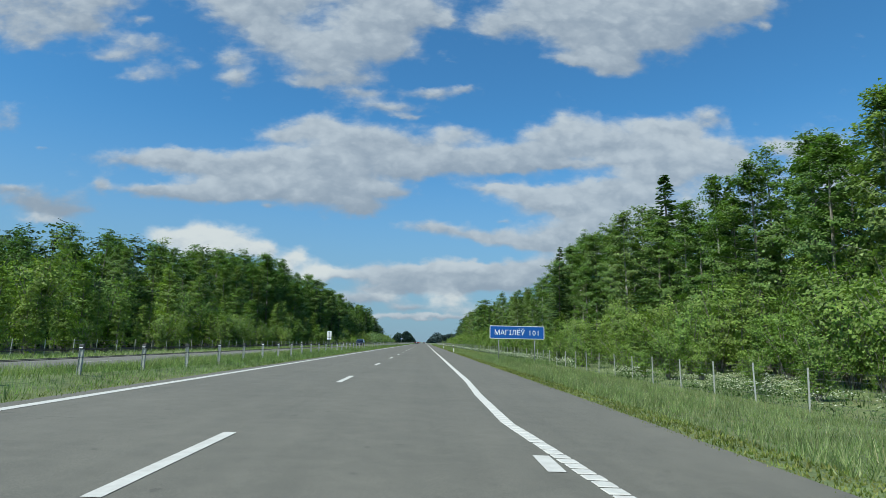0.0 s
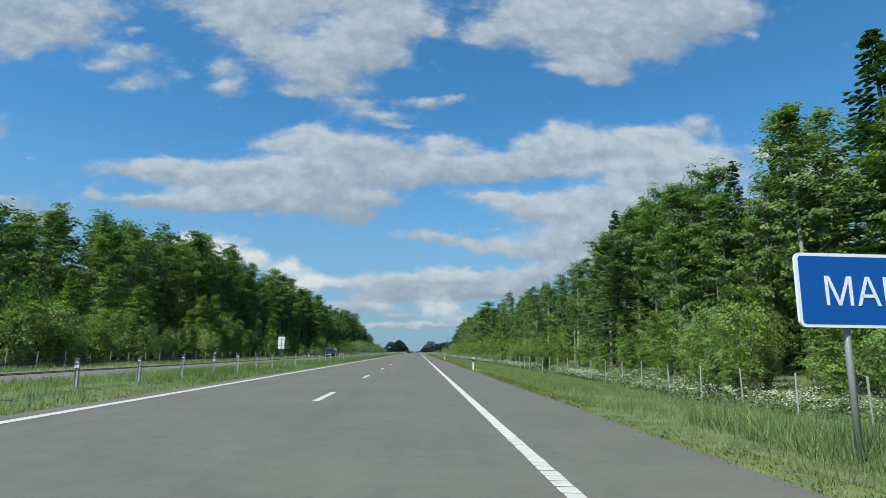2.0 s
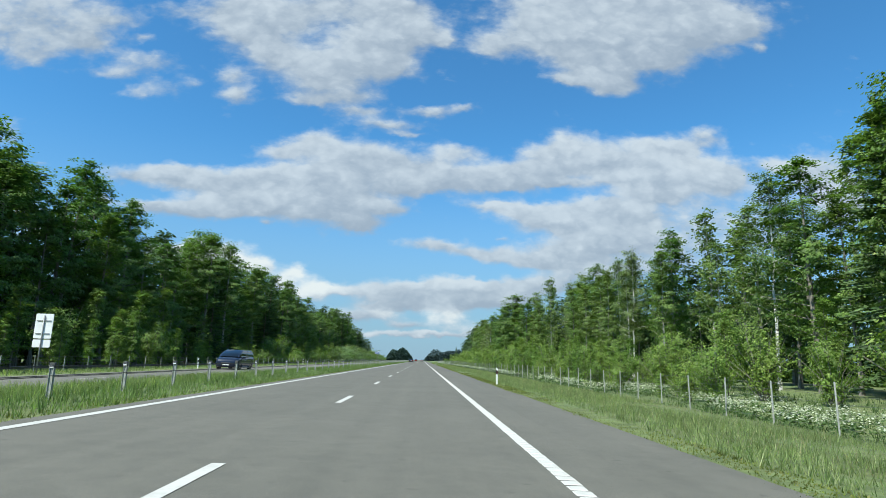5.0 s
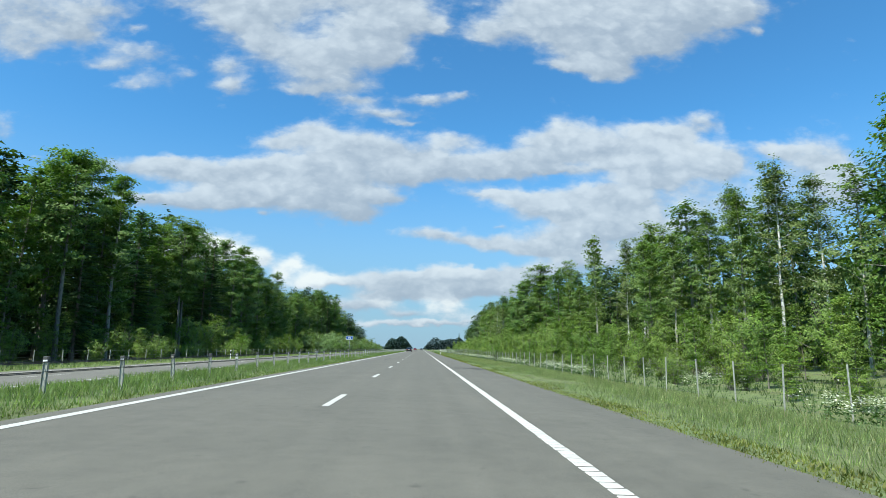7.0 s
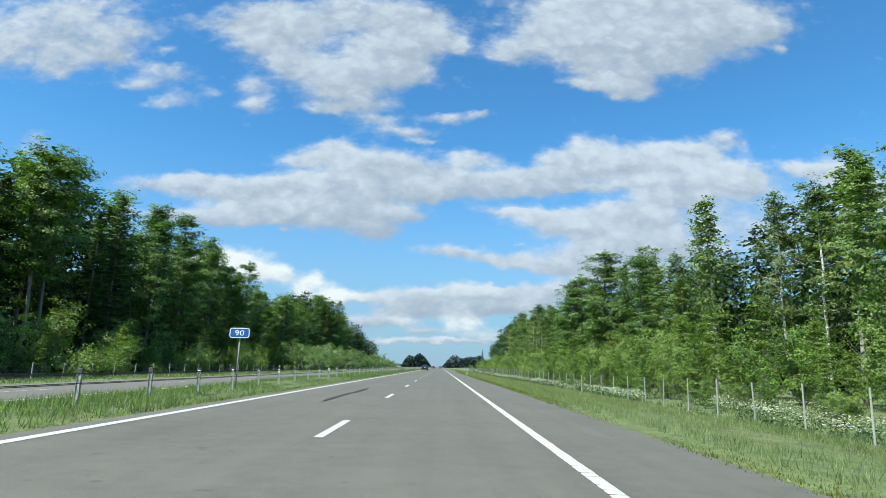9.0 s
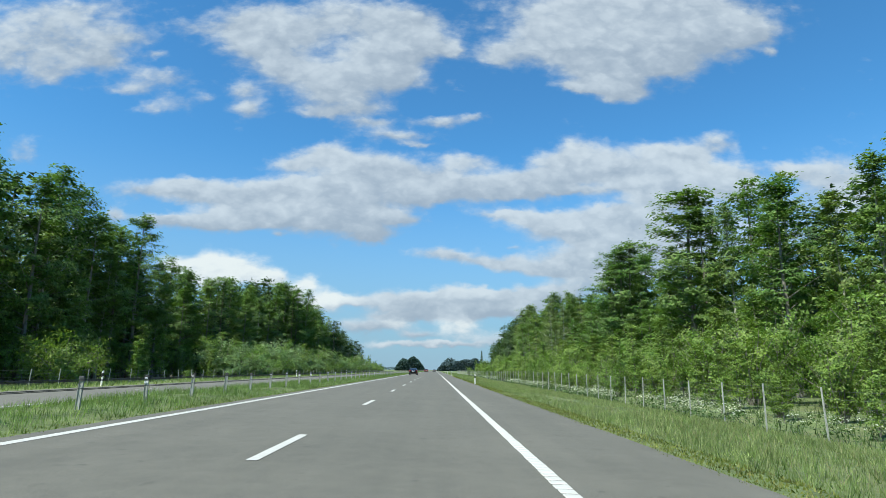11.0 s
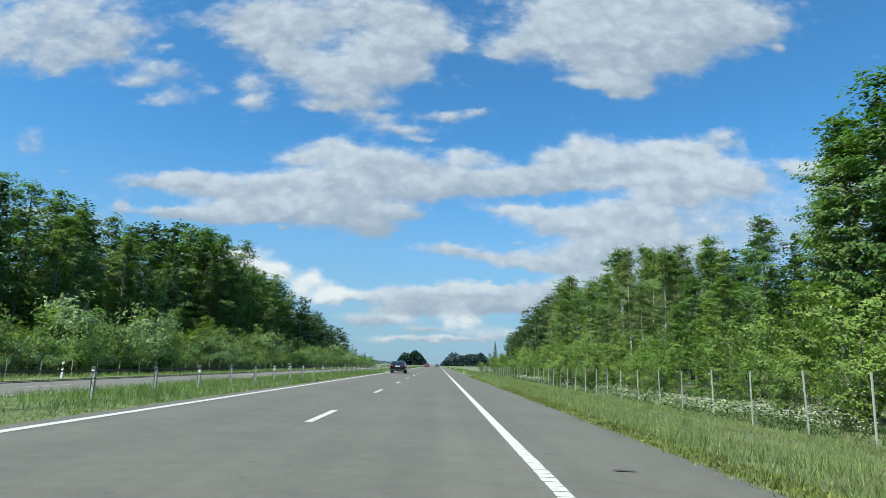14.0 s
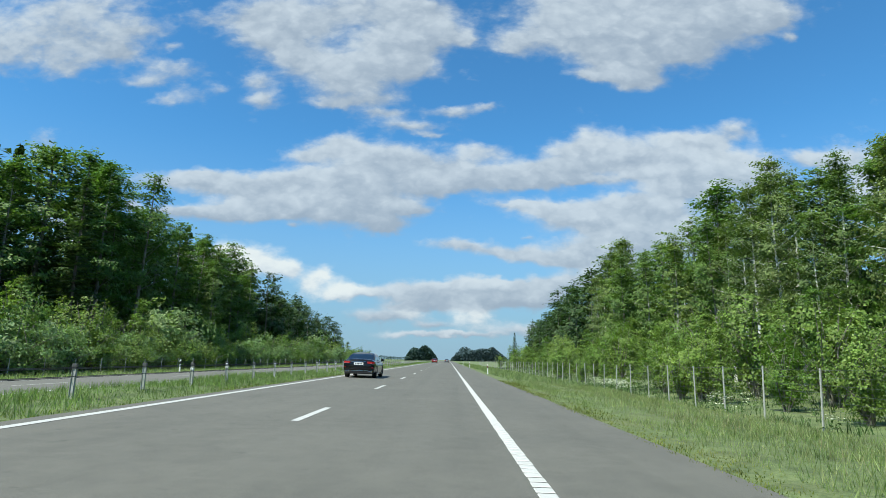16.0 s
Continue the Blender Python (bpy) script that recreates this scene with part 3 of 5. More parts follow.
for k in range(-1, 45):
    if far_dash is None:
        ob = marking("lane_dash", 0, 0.12, lambda x: 0.0, 0, 3.0, far_road, 0.0, 1.0)
        far_dash = ob.data
    else:
        ob = new("lane_dash", far_dash)
        ob.parent = far_road
    ob.matrix_basis = pose(-14.7, 12 * k + 2, far_road_z(-14.7) + 0.006, 0, -math.degrees(math.atan(ROAD_FALL)), 0)


def edge_x(y):
    """The edge line leans in and then swings out to the shoulder at the very start."""
    return EDGE_X - 0.10 * max(0.0, min(1.0, (19.0 - y) / 5.0)) + 0.082 * max(0.0, 9.2 - y)


def line_slabs():
    """The profiled edge line near by: white slabs laid across it, with narrow gaps between them."""
    pieces = []
    rng = np.random.default_rng(5)
    y = -2.0
    while y < 345:
        c, d = edge_x(y), 0.195 + rng.uniform(-0.012, 0.012)
        e = edge_x(y + d)
        a, b, h = 0.092 + rng.uniform(-0.006, 0.006), 0.092 + rng.uniform(-0.006, 0.006), 0.009
        low = [(c - a, y), (c + b, y), (e + b, y + d), (e - a, y + d)]
        high = [(c - a + 0.008, y + 0.012), (c + b - 0.008, y + 0.012), (e + b - 0.008, y + d - 0.012), (e - a + 0.008, y + d - 0.012)]
        v = [(x, yy, road_z(x) + 0.004) for x, yy in low] + [(x, yy, road_z(x) + 0.004 + h) for x, yy in high]
        pieces.append((v, [(4, 5, 6, 7), (0, 1, 5, 4), (2, 3, 7, 6), (1, 2, 6, 5), (3, 0, 4, 7)]))
        y += 0.25
    v, f = joined(pieces)
    ob = mesh_object("line_slab", v, f, PAINT, road, "raised white slabs of the profiled edge line")
    return tagged(ob, kind="stuff")


line_slabs()
# a short white block beside the edge line near the start
ob = marking("painted_block", 1.41, 0.185, road_z, 5.80, 6.62, road, 0.006, 0.4, "short white painted block beside the edge line")


def blot(name, cx, cy, rx, ry, material, seed, host, lift=0.006):
    """A ragged patch of tar."""
    n = 60
    ring = []
    for k in range(n):
        a = 2 * math.pi * k / n
        c, s = math.cos(a), math.sin(a)
        r = 1 + 0.45 * noise.noise((c * 1.6, s * 1.6, seed)) + 0.3 * noise.noise((c * 5, s * 5, seed + 3)) + 0.2 * noise.noise((c * 14, s * 14, seed + 7))
        x, y = cx + rx * r * c, cy + ry * r * s
        x = min(x, RIGHT_EDGE - 0.2)
        ring.append((x, y, road_z(x) + lift))
    verts = [(cx, cy, road_z(cx) + lift)] + ring
    faces = [(0, 1 + k, 1 + (k + 1) % n) for k in range(n)]
    return mesh_object(name, verts, faces, material, host, "dark tar patch in the asphalt")


for k, (x, y, rx, ry) in enumerate(((2.7, 176.9, 0.85, 0.22), (3.3, 176.3, 0.5, 0.30), (3.0, 175.1, 0.65, 0.38), (2.05, 174.7, 0.30, 0.24), (3.5, 174.5, 0.22, 0.35), (1.75, 176.6, 0.2, 0.12), (2.58, 276.4, 0.14, 0.05), (3.28, 77.1, 0.07, 0.04), (2.79, 36.8, 0.08, 0.03), (3.1, 258.4, 0.07, 0.03), (-3.9, 196.0, 0.10, 3.0), (-3.8, 201.5, 0.08, 2.4))):
    blot("tar_patch", x, y, rx, ry, TAR, 3 + k, road, 0.006 + 0.0015 * k)

# ---- trees ----
def stem(rng, height, r0, lean=0.03, sides=7, bend=0.25):
    n = 8
    s = np.linspace(0, 1, n)
    walk_x = np.cumsum(rng.normal(0, bend / n, n)) * height * 0.12
    walk_y = np.cumsum(rng.normal(0, bend / n, n)) * height * 0.12
    pts = np.stack([walk_x - walk_x[0] + s * height * rng.uniform(-lean, lean), walk_y - walk_y[0] + s * height * rng.uniform(-lean, lean), s * height - 0.25 * (s == 0)], 1)
    radii = r0 * (1 - s) ** 0.8 + 0.015
    radii[0] *= 1.35
    return pts, radii, tube(pts, radii, sides)


def on_stem(pts, h):
    return np.array([np.interp(h, pts[:, 2], pts[:, k]) for k in range(3)])


def crown_tree(seed, height, shape, start, limbs, clumps, per, spread, leaf, width, r0, rise=(15, 50), droop=0.0, sides=7):
    """A broadleaf tree: stem, limbs that rise from it, and leaves in clumps along each limb."""
    rng = np.random.default_rng(seed)
    pts, radii, trunk = stem(rng, height, r0, sides=sides)
    wood, centres = [trunk], []
    for k in range(limbs):
        s = (k + rng.uniform(0, 1)) / limbs
        h = height * (start + (0.97 - start) * s ** 0.9)
        reach = height * shape(s) * rng.uniform(0.55, 1.2)
        az, el = k * 2.4 + rng.normal(0, 0.5), radians(rng.uniform(*rise)) * (0.6 + 0.7 * s)
        way = np.array([math.cos(az) * math.cos(el), math.sin(az) * math.cos(el), math.sin(el)])
        a = on_stem(pts, h)
        bow = np.array([0, 0, 1.0]) * reach * (0.12 - droop)
        limb = np.stack([a, a + way * reach * 0.5 + bow * 0.6, a + way * reach + bow])
        r = max(0.02, 0.35 * np.interp(h, pts[:, 2], radii))
        wood.append(tube(limb, (r, r * 0.6, 0.012), 3))
        for c in range(clumps):
            f = rng.uniform(0.25, 1.08)
            p = a + way * reach * f + bow * f + rng.normal(0, spread * 0.75, 3) * (1, 1, 0.7)
            m = max(3, int(per * rng.uniform(0.5, 1.5)))
            q = p + rng.normal(0, spread * 0.55, (m, 3)) * (1.3, 1.3, 0.42)
            q[:, 2] -= droop * rng.uniform(0, 2.2, m) * spread
            centres.append(q)
    top = on_stem(pts, height * 0.985)
    centres.append(top + rng.normal(0, spread * 0.6, (int(per * 1.5), 3)) * (0.8, 0.8, 1.2))
    centres = np.concatenate(centres)
    centres[:, 2] = np.maximum(centres[:, 2], 0.15)
    return joined(wood), cards(rng, centres, leaf, width, 0.8, droop * 0.6, np.array([0.0, 0.0, height * (start + 0.35 * (1 - start))]))


def spruce_tree(seed, height, radius, r0, tiers, bare=0.12):
    rng = np.random.default_rng(seed)
    pts, radii, trunk = stem(rng, height, r0, 0.01, 7, 0.08)
    wood, verts = [trunk], []
    for k in range(tiers):
        s = k / (tiers - 1)
        h = height * (bare + (0.985 - bare) * s)
        reach = radius * (1 - s) ** 0.85 + 0.12
        for b in range(int(6 + 3 * (1 - s))):
            az = rng.uniform(0, 2 * np.pi)
            L = reach * rng.uniform(0.6, 1.15)
            drop = L * (0.30 - 0.55 * s)
            a = on_stem(pts, h + rng.uniform(-0.25, 0.25))
            d = np.array([math.cos(az), math.sin(az), 0.0])
            side = np.array([-d[1], d[0], 0])
            for j in range(max(2, int(L * 3.4))):
                f = (j + 0.7) / max(2, int(L * 3.4))
                c = a + d * L * f - np.array([0, 0, drop * f ** 1.4])
                for sgn in (-1, 1):
                    l = rng.uniform(0.28, 0.5) * (1.15 - 0.5 * f)
                    tip = c + side * sgn * l * 0.75 + d * l * 0.55 - np.array([0, 0, l * rng.uniform(0.1, 0.55)])
                    w = d * 0.16 + np.array([0, 0, 0.06])
                    verts.append((c - w, c + w * 0.6, tip + w * 0.35, tip - w * 0.35))
    v = np.array(verts).reshape(-1, 3)
    return joined(wood), (v, np.arange(len(v)).reshape(-1, 4))


def bush_shape(seed, height, radius, stems, clumps, per, spread, leaf, width):
    """A shrub: several stems from one root, leaves down to the ground."""
    rng = np.random.default_rng(seed)
    wood, centres = [], []
    for k in range(stems):
        az, out = rng.uniform(0, 2 * np.pi), radius * math.sqrt(rng.uniform(0.02, 1))
        top = np.array([math.cos(az) * out, math.sin(az) * out, height * (1 - 0.45 * (out / radius) ** 2) * rng.uniform(0.75, 1.1)])
        mid = top * (0.35, 0.35, 0.55) + rng.normal(0, 0.06 * radius, 3)
        wood.append(tube(np.stack([(0.12 * math.cos(az), 0.12 * math.sin(az), -0.2), mid, top]), (0.045, 0.03, 0.008), 3))
        for c in range(clumps):
            f = rng.uniform(0.18, 1.03)
            p = mid * (2 * f) if f < 0.5 else mid + (top - mid) * (2 * f - 1)
            p = p + rng.normal(0, spread, 3) * (1, 1, 0.7)
            centres.append(p + rng.normal(0, spread * 0.6, (per, 3)) * (1, 1, 0.75))
    centres = np.concatenate(centres)
    centres[:, 2] = np.abs(centres[:, 2]) + 0.05
    return joined(wood), cards(rng, centres, leaf, width, 0.45, 0.0, np.array([0.0, 0.0, height * 0.35]))


def tree_kit(name, shape, bark, leaves, label, category):
    (wv, wf), (lv, lf) = shape
    base = empty(name, pose(0, 0, -500), label, category)
    trunk = mesh_object("trunk", wv, wf, bark, base, smooth=True)
    crown = new("crown", leaf_mesh("crown", lv, lf, leaves))
    crown.parent = base
    return base


ovoid = lambda s: 0.035 + 0.155 * math.sin(math.pi * min(1.0, (0.12 + 0.88 * s)) ** 0.8) ** 0.8
narrow = lambda s: 0.03 + 0.105 * math.sin(math.pi * min(1.0, (0.15 + 0.85 * s)) ** 0.85) ** 0.8
topheavy = lambda s: 0.03 + 0.17 * math.sin(math.pi * min(1.0, (0.05 + 0.95 * s)) ** 1.25) ** 0.8

KITS = {
    "alder": [tree_kit("alder_tree", crown_tree(10 + k, 20, ovoid, 0.14, 40, 8, 30, 0.46, 0.29, 0.21, 0.21, (5, 45)), BARK, LEAF_ALDER,
                       "tall leafy green alder tree at the wood's edge", "tree") for k in range(4)],
    "aspen": [tree_kit("aspen_tree", crown_tree(30 + k, 20, narrow, 0.26, 36, 7, 24, 0.42, 0.29, 0.22, 0.17, (15, 60)), BARK_PALE, LEAF_ASPEN,
                       "slender light green aspen tree with a pale trunk", "tree") for k in range(3)],
    "tall": [tree_kit("alder_tree", crown_tree(50 + k, 20, topheavy, 0.42, 34, 8, 30, 0.48, 0.29, 0.21, 0.19, (15, 55)), BARK, LEAF_ALDER,
                      "tall bare-stemmed alder tree with a high green crown", "tree") for k in range(2)],
    "birch": [tree_kit("birch_tree", crown_tree(70 + k, 20, narrow, 0.30, 36, 7, 28, 0.48, 0.25, 0.18, 0.15, (25, 65), 0.28), BARK_BIRCH, LEAF_BIRCH,
                       "white-barked birch tree with drooping light foliage", "tree") for k in range(3)],
    "alder_second": [tree_kit("alder_tree", crown_tree(20 + k, 20, ovoid, 0.16, 34, 7, 18, 0.55, 0.38, 0.28, 0.21, (5, 45), 0.0, 6), BARK, LEAF_ALDER,
                              "tall leafy green alder tree in the wood", "tree") for k in range(3)],
    "aspen_second": [tree_kit("aspen_tree", crown_tree(40 + k, 20, narrow, 0.26, 32, 6, 18, 0.50, 0.36, 0.27, 0.17, (15, 60), 0.0, 6), BARK_PALE, LEAF_ASPEN,
                              "slender light green aspen tree in the wood", "tree") for k in range(2)],
    "round": [tree_kit("willow_bush", bush_shape(190 + k, 3.0, 2.6, 20, 9, 26, 0.36, 0.18, 0.11), BARK, LEAF_BUSH,
                       "low rounded bright green bush on the far verge", "bush") for k in range(2)],
    "spruce": [tree_kit("spruce_tree", spruce_tree(90 + k, 20, 3.5, 0.2, 48, 0.08), BARK_SPRUCE, NEEDLE,
                        "dark green conical spruce tree", "tree") for k in range(2)],
    "bush": [tree_kit("hazel_bush", bush_shape(130 + k, 6.0, 2.7, 20, 9, 20, 0.34, 0.20, 0.145), BARK, LEAF_BUSH,
                      "bright green leafy bush behind the roadside fence", "bush") for k in range(4)],
    "sapling": [tree_kit("alder_sapling", crown_tree(150 + k, 8.0, lambda s: 0.05 + 0.16 * (1 - s) ** 0.7, 0.06, 26, 7, 19, 0.30, 0.20, 0.145, 0.06, (20, 60), 0.0, 5), BARK, LEAF_BUSH,
                         "young bright green alder sapling", "sapling") for k in range(3)],
    "willow": [tree_kit("willow_bush", bush_shape(170 + k, 3.2, 2.3, 20, 9, 22, 0.30, 0.25, 0.11), BARK, LEAF_WILLOW,
                        "rounded grey-green willow bush on the verge", "bush") for k in range(2)],
}
BACK = [crown_tree(110 + k, 20, ovoid, 0.05, 24, 5, 10, 0.8, 0.72, 0.54, 0.2, (5, 45), 0.0, 5) for k in range(3)]
PLANTED = random.Random(11)


DEEP = {1: ([], []), -1: ([], [])}


def plant_deep(x, y, height):
    """A tree of the shaded depth of the wood, gathered into one mass a side."""
    k = PLANTED.randrange(len(BACK))
    (wv, wf), (lv, lf) = BACK[k]
    s, a = height / 20.0, PLANTED.uniform(0, 6.28)
    w = s * PLANTED.uniform(0.95, 1.2)
    turn = np.array([[math.cos(a) * w, -math.sin(a) * w, 0], [math.sin(a) * w, math.cos(a) * w, 0], [0, 0, s]])
    at = np.array([x, y, land_z(x) - 0.05])
    woods, leaves = DEEP[1 if x > 0 else -1]
    woods.append((wv[:40] @ turn.T + at, wf[:35]))
    leaves.append((lv @ turn.T + at, lf))


def plant(kind, x, y, height, group="", squash=1.0):
    """One more tree of a kind, at its height, on the ground."""
    kit = PLANTED.choice(KITS[kind])
    full = {"bush": 6.0, "sapling": 8.0, "willow": 3.2, "round": 3.0}.get(kind, 20.0)
    s = height / full
    w = s * squash * PLANTED.uniform(0.9, 1.15)
    m = pose(x, y, land_z(x) - 0.05, 0, 0, PLANTED.uniform(0, 360))
    ob = copy_thing(kit, m)
    ob.matrix_basis = m @ Matrix.Diagonal((w, w, s, 1))
    return tagged(ob, group=group)


# how high the wood stands along the road, right and left: y and metres
RIGHT_TOPS = ((20, 19), (45, 18.5), (61, 20), (85, 20.5), (100, 21.5), (125, 21.8), (140, 19.5), (150, 17.8), (165, 19.5), (176, 19.5), (181, 15), (188, 19.5), (220, 19.5),
              (245, 21), (252, 20), (257, 14.5), (263, 20.5), (278, 21.8), (283, 17), (287, 10.5), (297, 12), (301, 20.5), (312, 21.5), (320, 18.5), (328, 13), (334, 15), (350, 18.6), (367, 22.5), (380, 21),
              (388, 18.6), (410, 22), (430, 21), (450, 20), (475, 17), (530, 15))
LEFT_TOPS = ((40, 10.5), (57, 11), (70, 14), (90, 15.6), (110, 17.5), (130, 19.5), (150, 21.5), (172, 22), (190, 19), (207, 22.5), (222, 19.5), (240, 22.5), (263, 20.5), (285, 20), (298, 17),
             (309, 15.8), (322, 19), (333, 17), (343, 19.8), (353, 18), (362, 21.5), (374, 24), (386, 21.5), (400, 20), (418, 20.8), (440, 16), (475, 16.5), (492, 13), (505, 9), (515, 6))


def tops(table, y):
    return float(np.interp(y, [a for a, _ in table], [b for _, b in table]))


def build_woods():
    rnd = random.Random(4)
    # front rows, then deeper ones
    for side, table, y0, y1 in ((1, RIGHT_TOPS, 22, 520), (-1, LEFT_TOPS, 40, 512)):
        group = "trees of the wood beside the road"
        for row, (x, step) in enumerate(((29.5 if side > 0 else 37.5, 4.6), (34.0 if side > 0 else 42.0, 4.6), (40.5 if side > 0 else 46.5, 5.2), (46.0 if side > 0 else 51.5, 6.4))):
            y = y0 + row * 1.7
            while y < y1:
                h = tops(table, y) * rnd.uniform(0.93, 1.12)
                if row >= 2:
                    h *= 0.80 if side > 0 and 292 < y < 308 else 0.92 if side > 0 else 1.0
                if row == 0:
                    h *= rnd.uniform(0.72, 0.98)
                yy, xx = y + rnd.uniform(-1.3, 1.3), side * (x + rnd.uniform(-1.6, 1.6))
                far = y > 420
                if side > 0 and 142 < y < 252 and rnd.random() < (0.45, 0.1, 0.45, 0.6)[row]:
                    y += step
                    continue
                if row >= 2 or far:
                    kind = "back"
                elif side > 0 and 100 < y < 135:
                    kind = rnd.choice(("spruce", "tall", "tall", "aspen", "alder"))
                elif side > 0 and 140 < y < 255:
                    kind = rnd.choice(("aspen", "aspen", "birch", "aspen", "alder"))
                elif side > 0 and y > 335:
                    kind = rnd.choice(("birch", "birch", "alder", "aspen"))
                elif side < 0 and 185 < y < 260:
                    kind = rnd.choice(("alder", "alder", "spruce", "tall", "alder"))
                elif side < 0:
                    kind = rnd.choice(("alder", "alder", "alder", "spruce", "alder", "aspen") if y > 285 else ("alder", "alder", "alder", "aspen", "alder"))
                else:
                    kind = rnd.choice(("alder", "alder", "aspen", "alder", "spruce"))
                if (row == 1 or y > 345) and kind in ("alder", "aspen"):
                    kind += "_second"
                if row == 0 and side > 0 and 103 < y < 131:
                    y += step
                    continue
                if kind == "back":
                    plant_deep(xx, yy, h)
                else:
                    plant(kind, xx, yy, h, group)
                y += step * rnd.uniform(0.75, 1.25)


build_woods()
# single trees that stand out
for kind, x, y, h in (("birch", 38.0, 216, 20.5), ("birch", 37.0, 346, 20.0), ("birch", 36.0, 358, 19.5), ("birch", 35.5, 367, 22.5), ("spruce", 27.5, 118, 22.0),
                      ("alder", 30.0, 301, 22.0), ("alder", 29.0, 309, 20.5), ("aspen", 29.5, 283, 17.5), ("alder", -36.3, 365, 22.3), ("aspen", -36.4, 204.5, 22.0), ("tall", 30.4, 117.1, 21.5), ("tall", 29.3, 126.4, 20.0), ("tall", 29.9, 127.8, 19.5), ("tall", 31.0, 113.0, 21.0), ("spruce", 31.5, 121.0, 20.0), ("birch", 31.5, 109.3, 21.5), ("tall", 32.0, 106.5, 22.0), ("aspen", 30.0, 131.5, 19.5), ("spruce", 24.0, 515, 12.0), ("alder", -43.0, 372, 25.0)):
    plant(kind, x, y, h)


def build_undergrowth():
    rnd = random.Random(21)
    # bushes and saplings on the right, behind the fence
    y = 14.0
    while y < 500:
        gap = 101 < y < 127
        for lo, hi, a, b in ((14.5, 17.5, 2.2, 4.2), (18.5, 23.0, 3.5, 7.0), (23.5, 27.5, 4.5, 8.5)):
            if gap and rnd.random() < 0.93 or lo > 23 and rnd.random() < 0.35:
                continue
            kind = rnd.choice(("bush", "bush", "sapling", "sapling"))
            if lo < 15 and not (35 < y < 75 or 130 < y < 420) and rnd.random() < 0.5:
                continue
            plant(kind, rnd.uniform(lo, hi), y + rnd.uniform(-1.2, 1.2), rnd.uniform(a, b) * (0.74 if 128 < y < 215 else 1.0), "undergrowth behind the fence")
        y += (2.45 if y < 390 else 5.5) * rnd.uniform(0.8, 1.2)
    # the left edge: saplings, high to y = 190, then open dark wood with round bushes before it
    y = 38.0
    while y < 505:
        lush = 1.0 if y < 165 else 0.5
        for x, a, b in ((28.0, 3.0, 6.0), (31.0, 5.0, 9.8)):
            if rnd.random() < lush:
                kind = "willow" if (y > 300 and rnd.random() < 0.55 and x < 30) else rnd.choice(("bush", "sapling", "sapling"))
                hh = rnd.uniform(a, b) if y < 170 else rnd.uniform(0.45 * a, 0.75 * b)
                plant(kind, -(x + rnd.uniform(-1.3, 1.3)), y + rnd.uniform(-1.4, 1.4), hh, "undergrowth along the far verge")
        if y > 285:
            plant(rnd.choice(("willow", "bush", "bush", "sapling")), -(28.0 + rnd.uniform(-1, 1)), y + 1.0, rnd.uniform(3.2, 6.8), "undergrowth along the far verge")
            plant(rnd.choice(("willow", "willow", "round")), -(26.4 + rnd.uniform(-0.4, 0.8)), y + 2.0, rnd.uniform(2.0, 3.6), "undergrowth along the far verge")
        y += (3.3 if y < 420 else 6.0) * rnd.uniform(0.8, 1.25)


def wood_edge_shade(y0, y1):
    """Shaded low growth under the first trees on the left."""
    rnd = random.Random(33)
    y = y0
    while y < y1:
        for x in (34.5, 38.5):
            plant(rnd.choice(("bush", "sapling")), -(x + rnd.uniform(-1.2, 1.2)), y + rnd.uniform(-1.5, 1.5), rnd.uniform(3.0, 5.5), "undergrowth along the far verge")
        y += 4.2 * rnd.uniform(0.8, 1.2)


build_undergrowth()
wood_edge_shade(165, 420)
plant("spruce", 32.5, 75.3, 25.2, "", 1.35)
plant("alder", 28.5, 276.5, 22.5, "", 1.35)
plant("alder", 29.0, 301.5, 21.0, "", 1.3)
plant("sapling", -33.0, 126.9, 9.6)
plant("round", -26.3, 218.5, 2.5, "", 1.25)
plant("round", -26.8, 205.0, 2.2)
plant("round", -27.2, 196.0, 2.6)
plant("round", -27.0, 238.0, 3.4)
plant("round", -27.0, 256.0, 3.6)
plant("sapling", -32.6, 207.5, 6.9)
plant("sapling", -31.0, 232.0, 5.5)


for side in (1, -1):
    woods, leaves = DEEP[side]
    v, f = joined(woods)
    tagged(mesh_object("deep_trunks", v, f, BARK), "shaded grey trunks deep in the wood", "woodland", kind="stuff")
    base, faces = 0, []
    for lv, lf in leaves:
        faces.append(lf + base)
        base += len(lv)
    # these crowns take the darkened leaf, with shade already in its colour
    ob = new("deep_crowns", leaf_mesh("deep_crowns", np.concatenate([lv for lv, _ in leaves]), np.concatenate(faces), LEAF_DEEP_SHADED))
    tagged(ob, "green crowns deep in the wood, with shade put into their leaf colour", "woodland", kind="stuff")


def deep_wood(side, x0, x1, y0, y1, n, seed):
    """The dim depth of the wood behind the last row: foliage too far in to tell apart."""
    rng = np.random.default_rng(seed)
    c = np.stack([side * rng.uniform(x0, x1, n), rng.uniform(y0, y1, n), rng.uniform(0, 1, n) ** 1.35 * 13.0 - 0.5], 1)
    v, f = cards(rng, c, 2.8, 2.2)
    # dim by leaf colour, on top of the shade that really falls here
    ob = new("deep_wood", leaf_mesh("deep_wood", v, f, LEAF_DEEP_SHADED))
    return tagged(ob, "dense foliage deep in the wood, its dimness put into the leaf colour", "woodland", kind="stuff")


# added to close off the bright sky between the trunks
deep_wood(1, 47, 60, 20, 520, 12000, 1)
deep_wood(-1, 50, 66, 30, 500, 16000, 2)


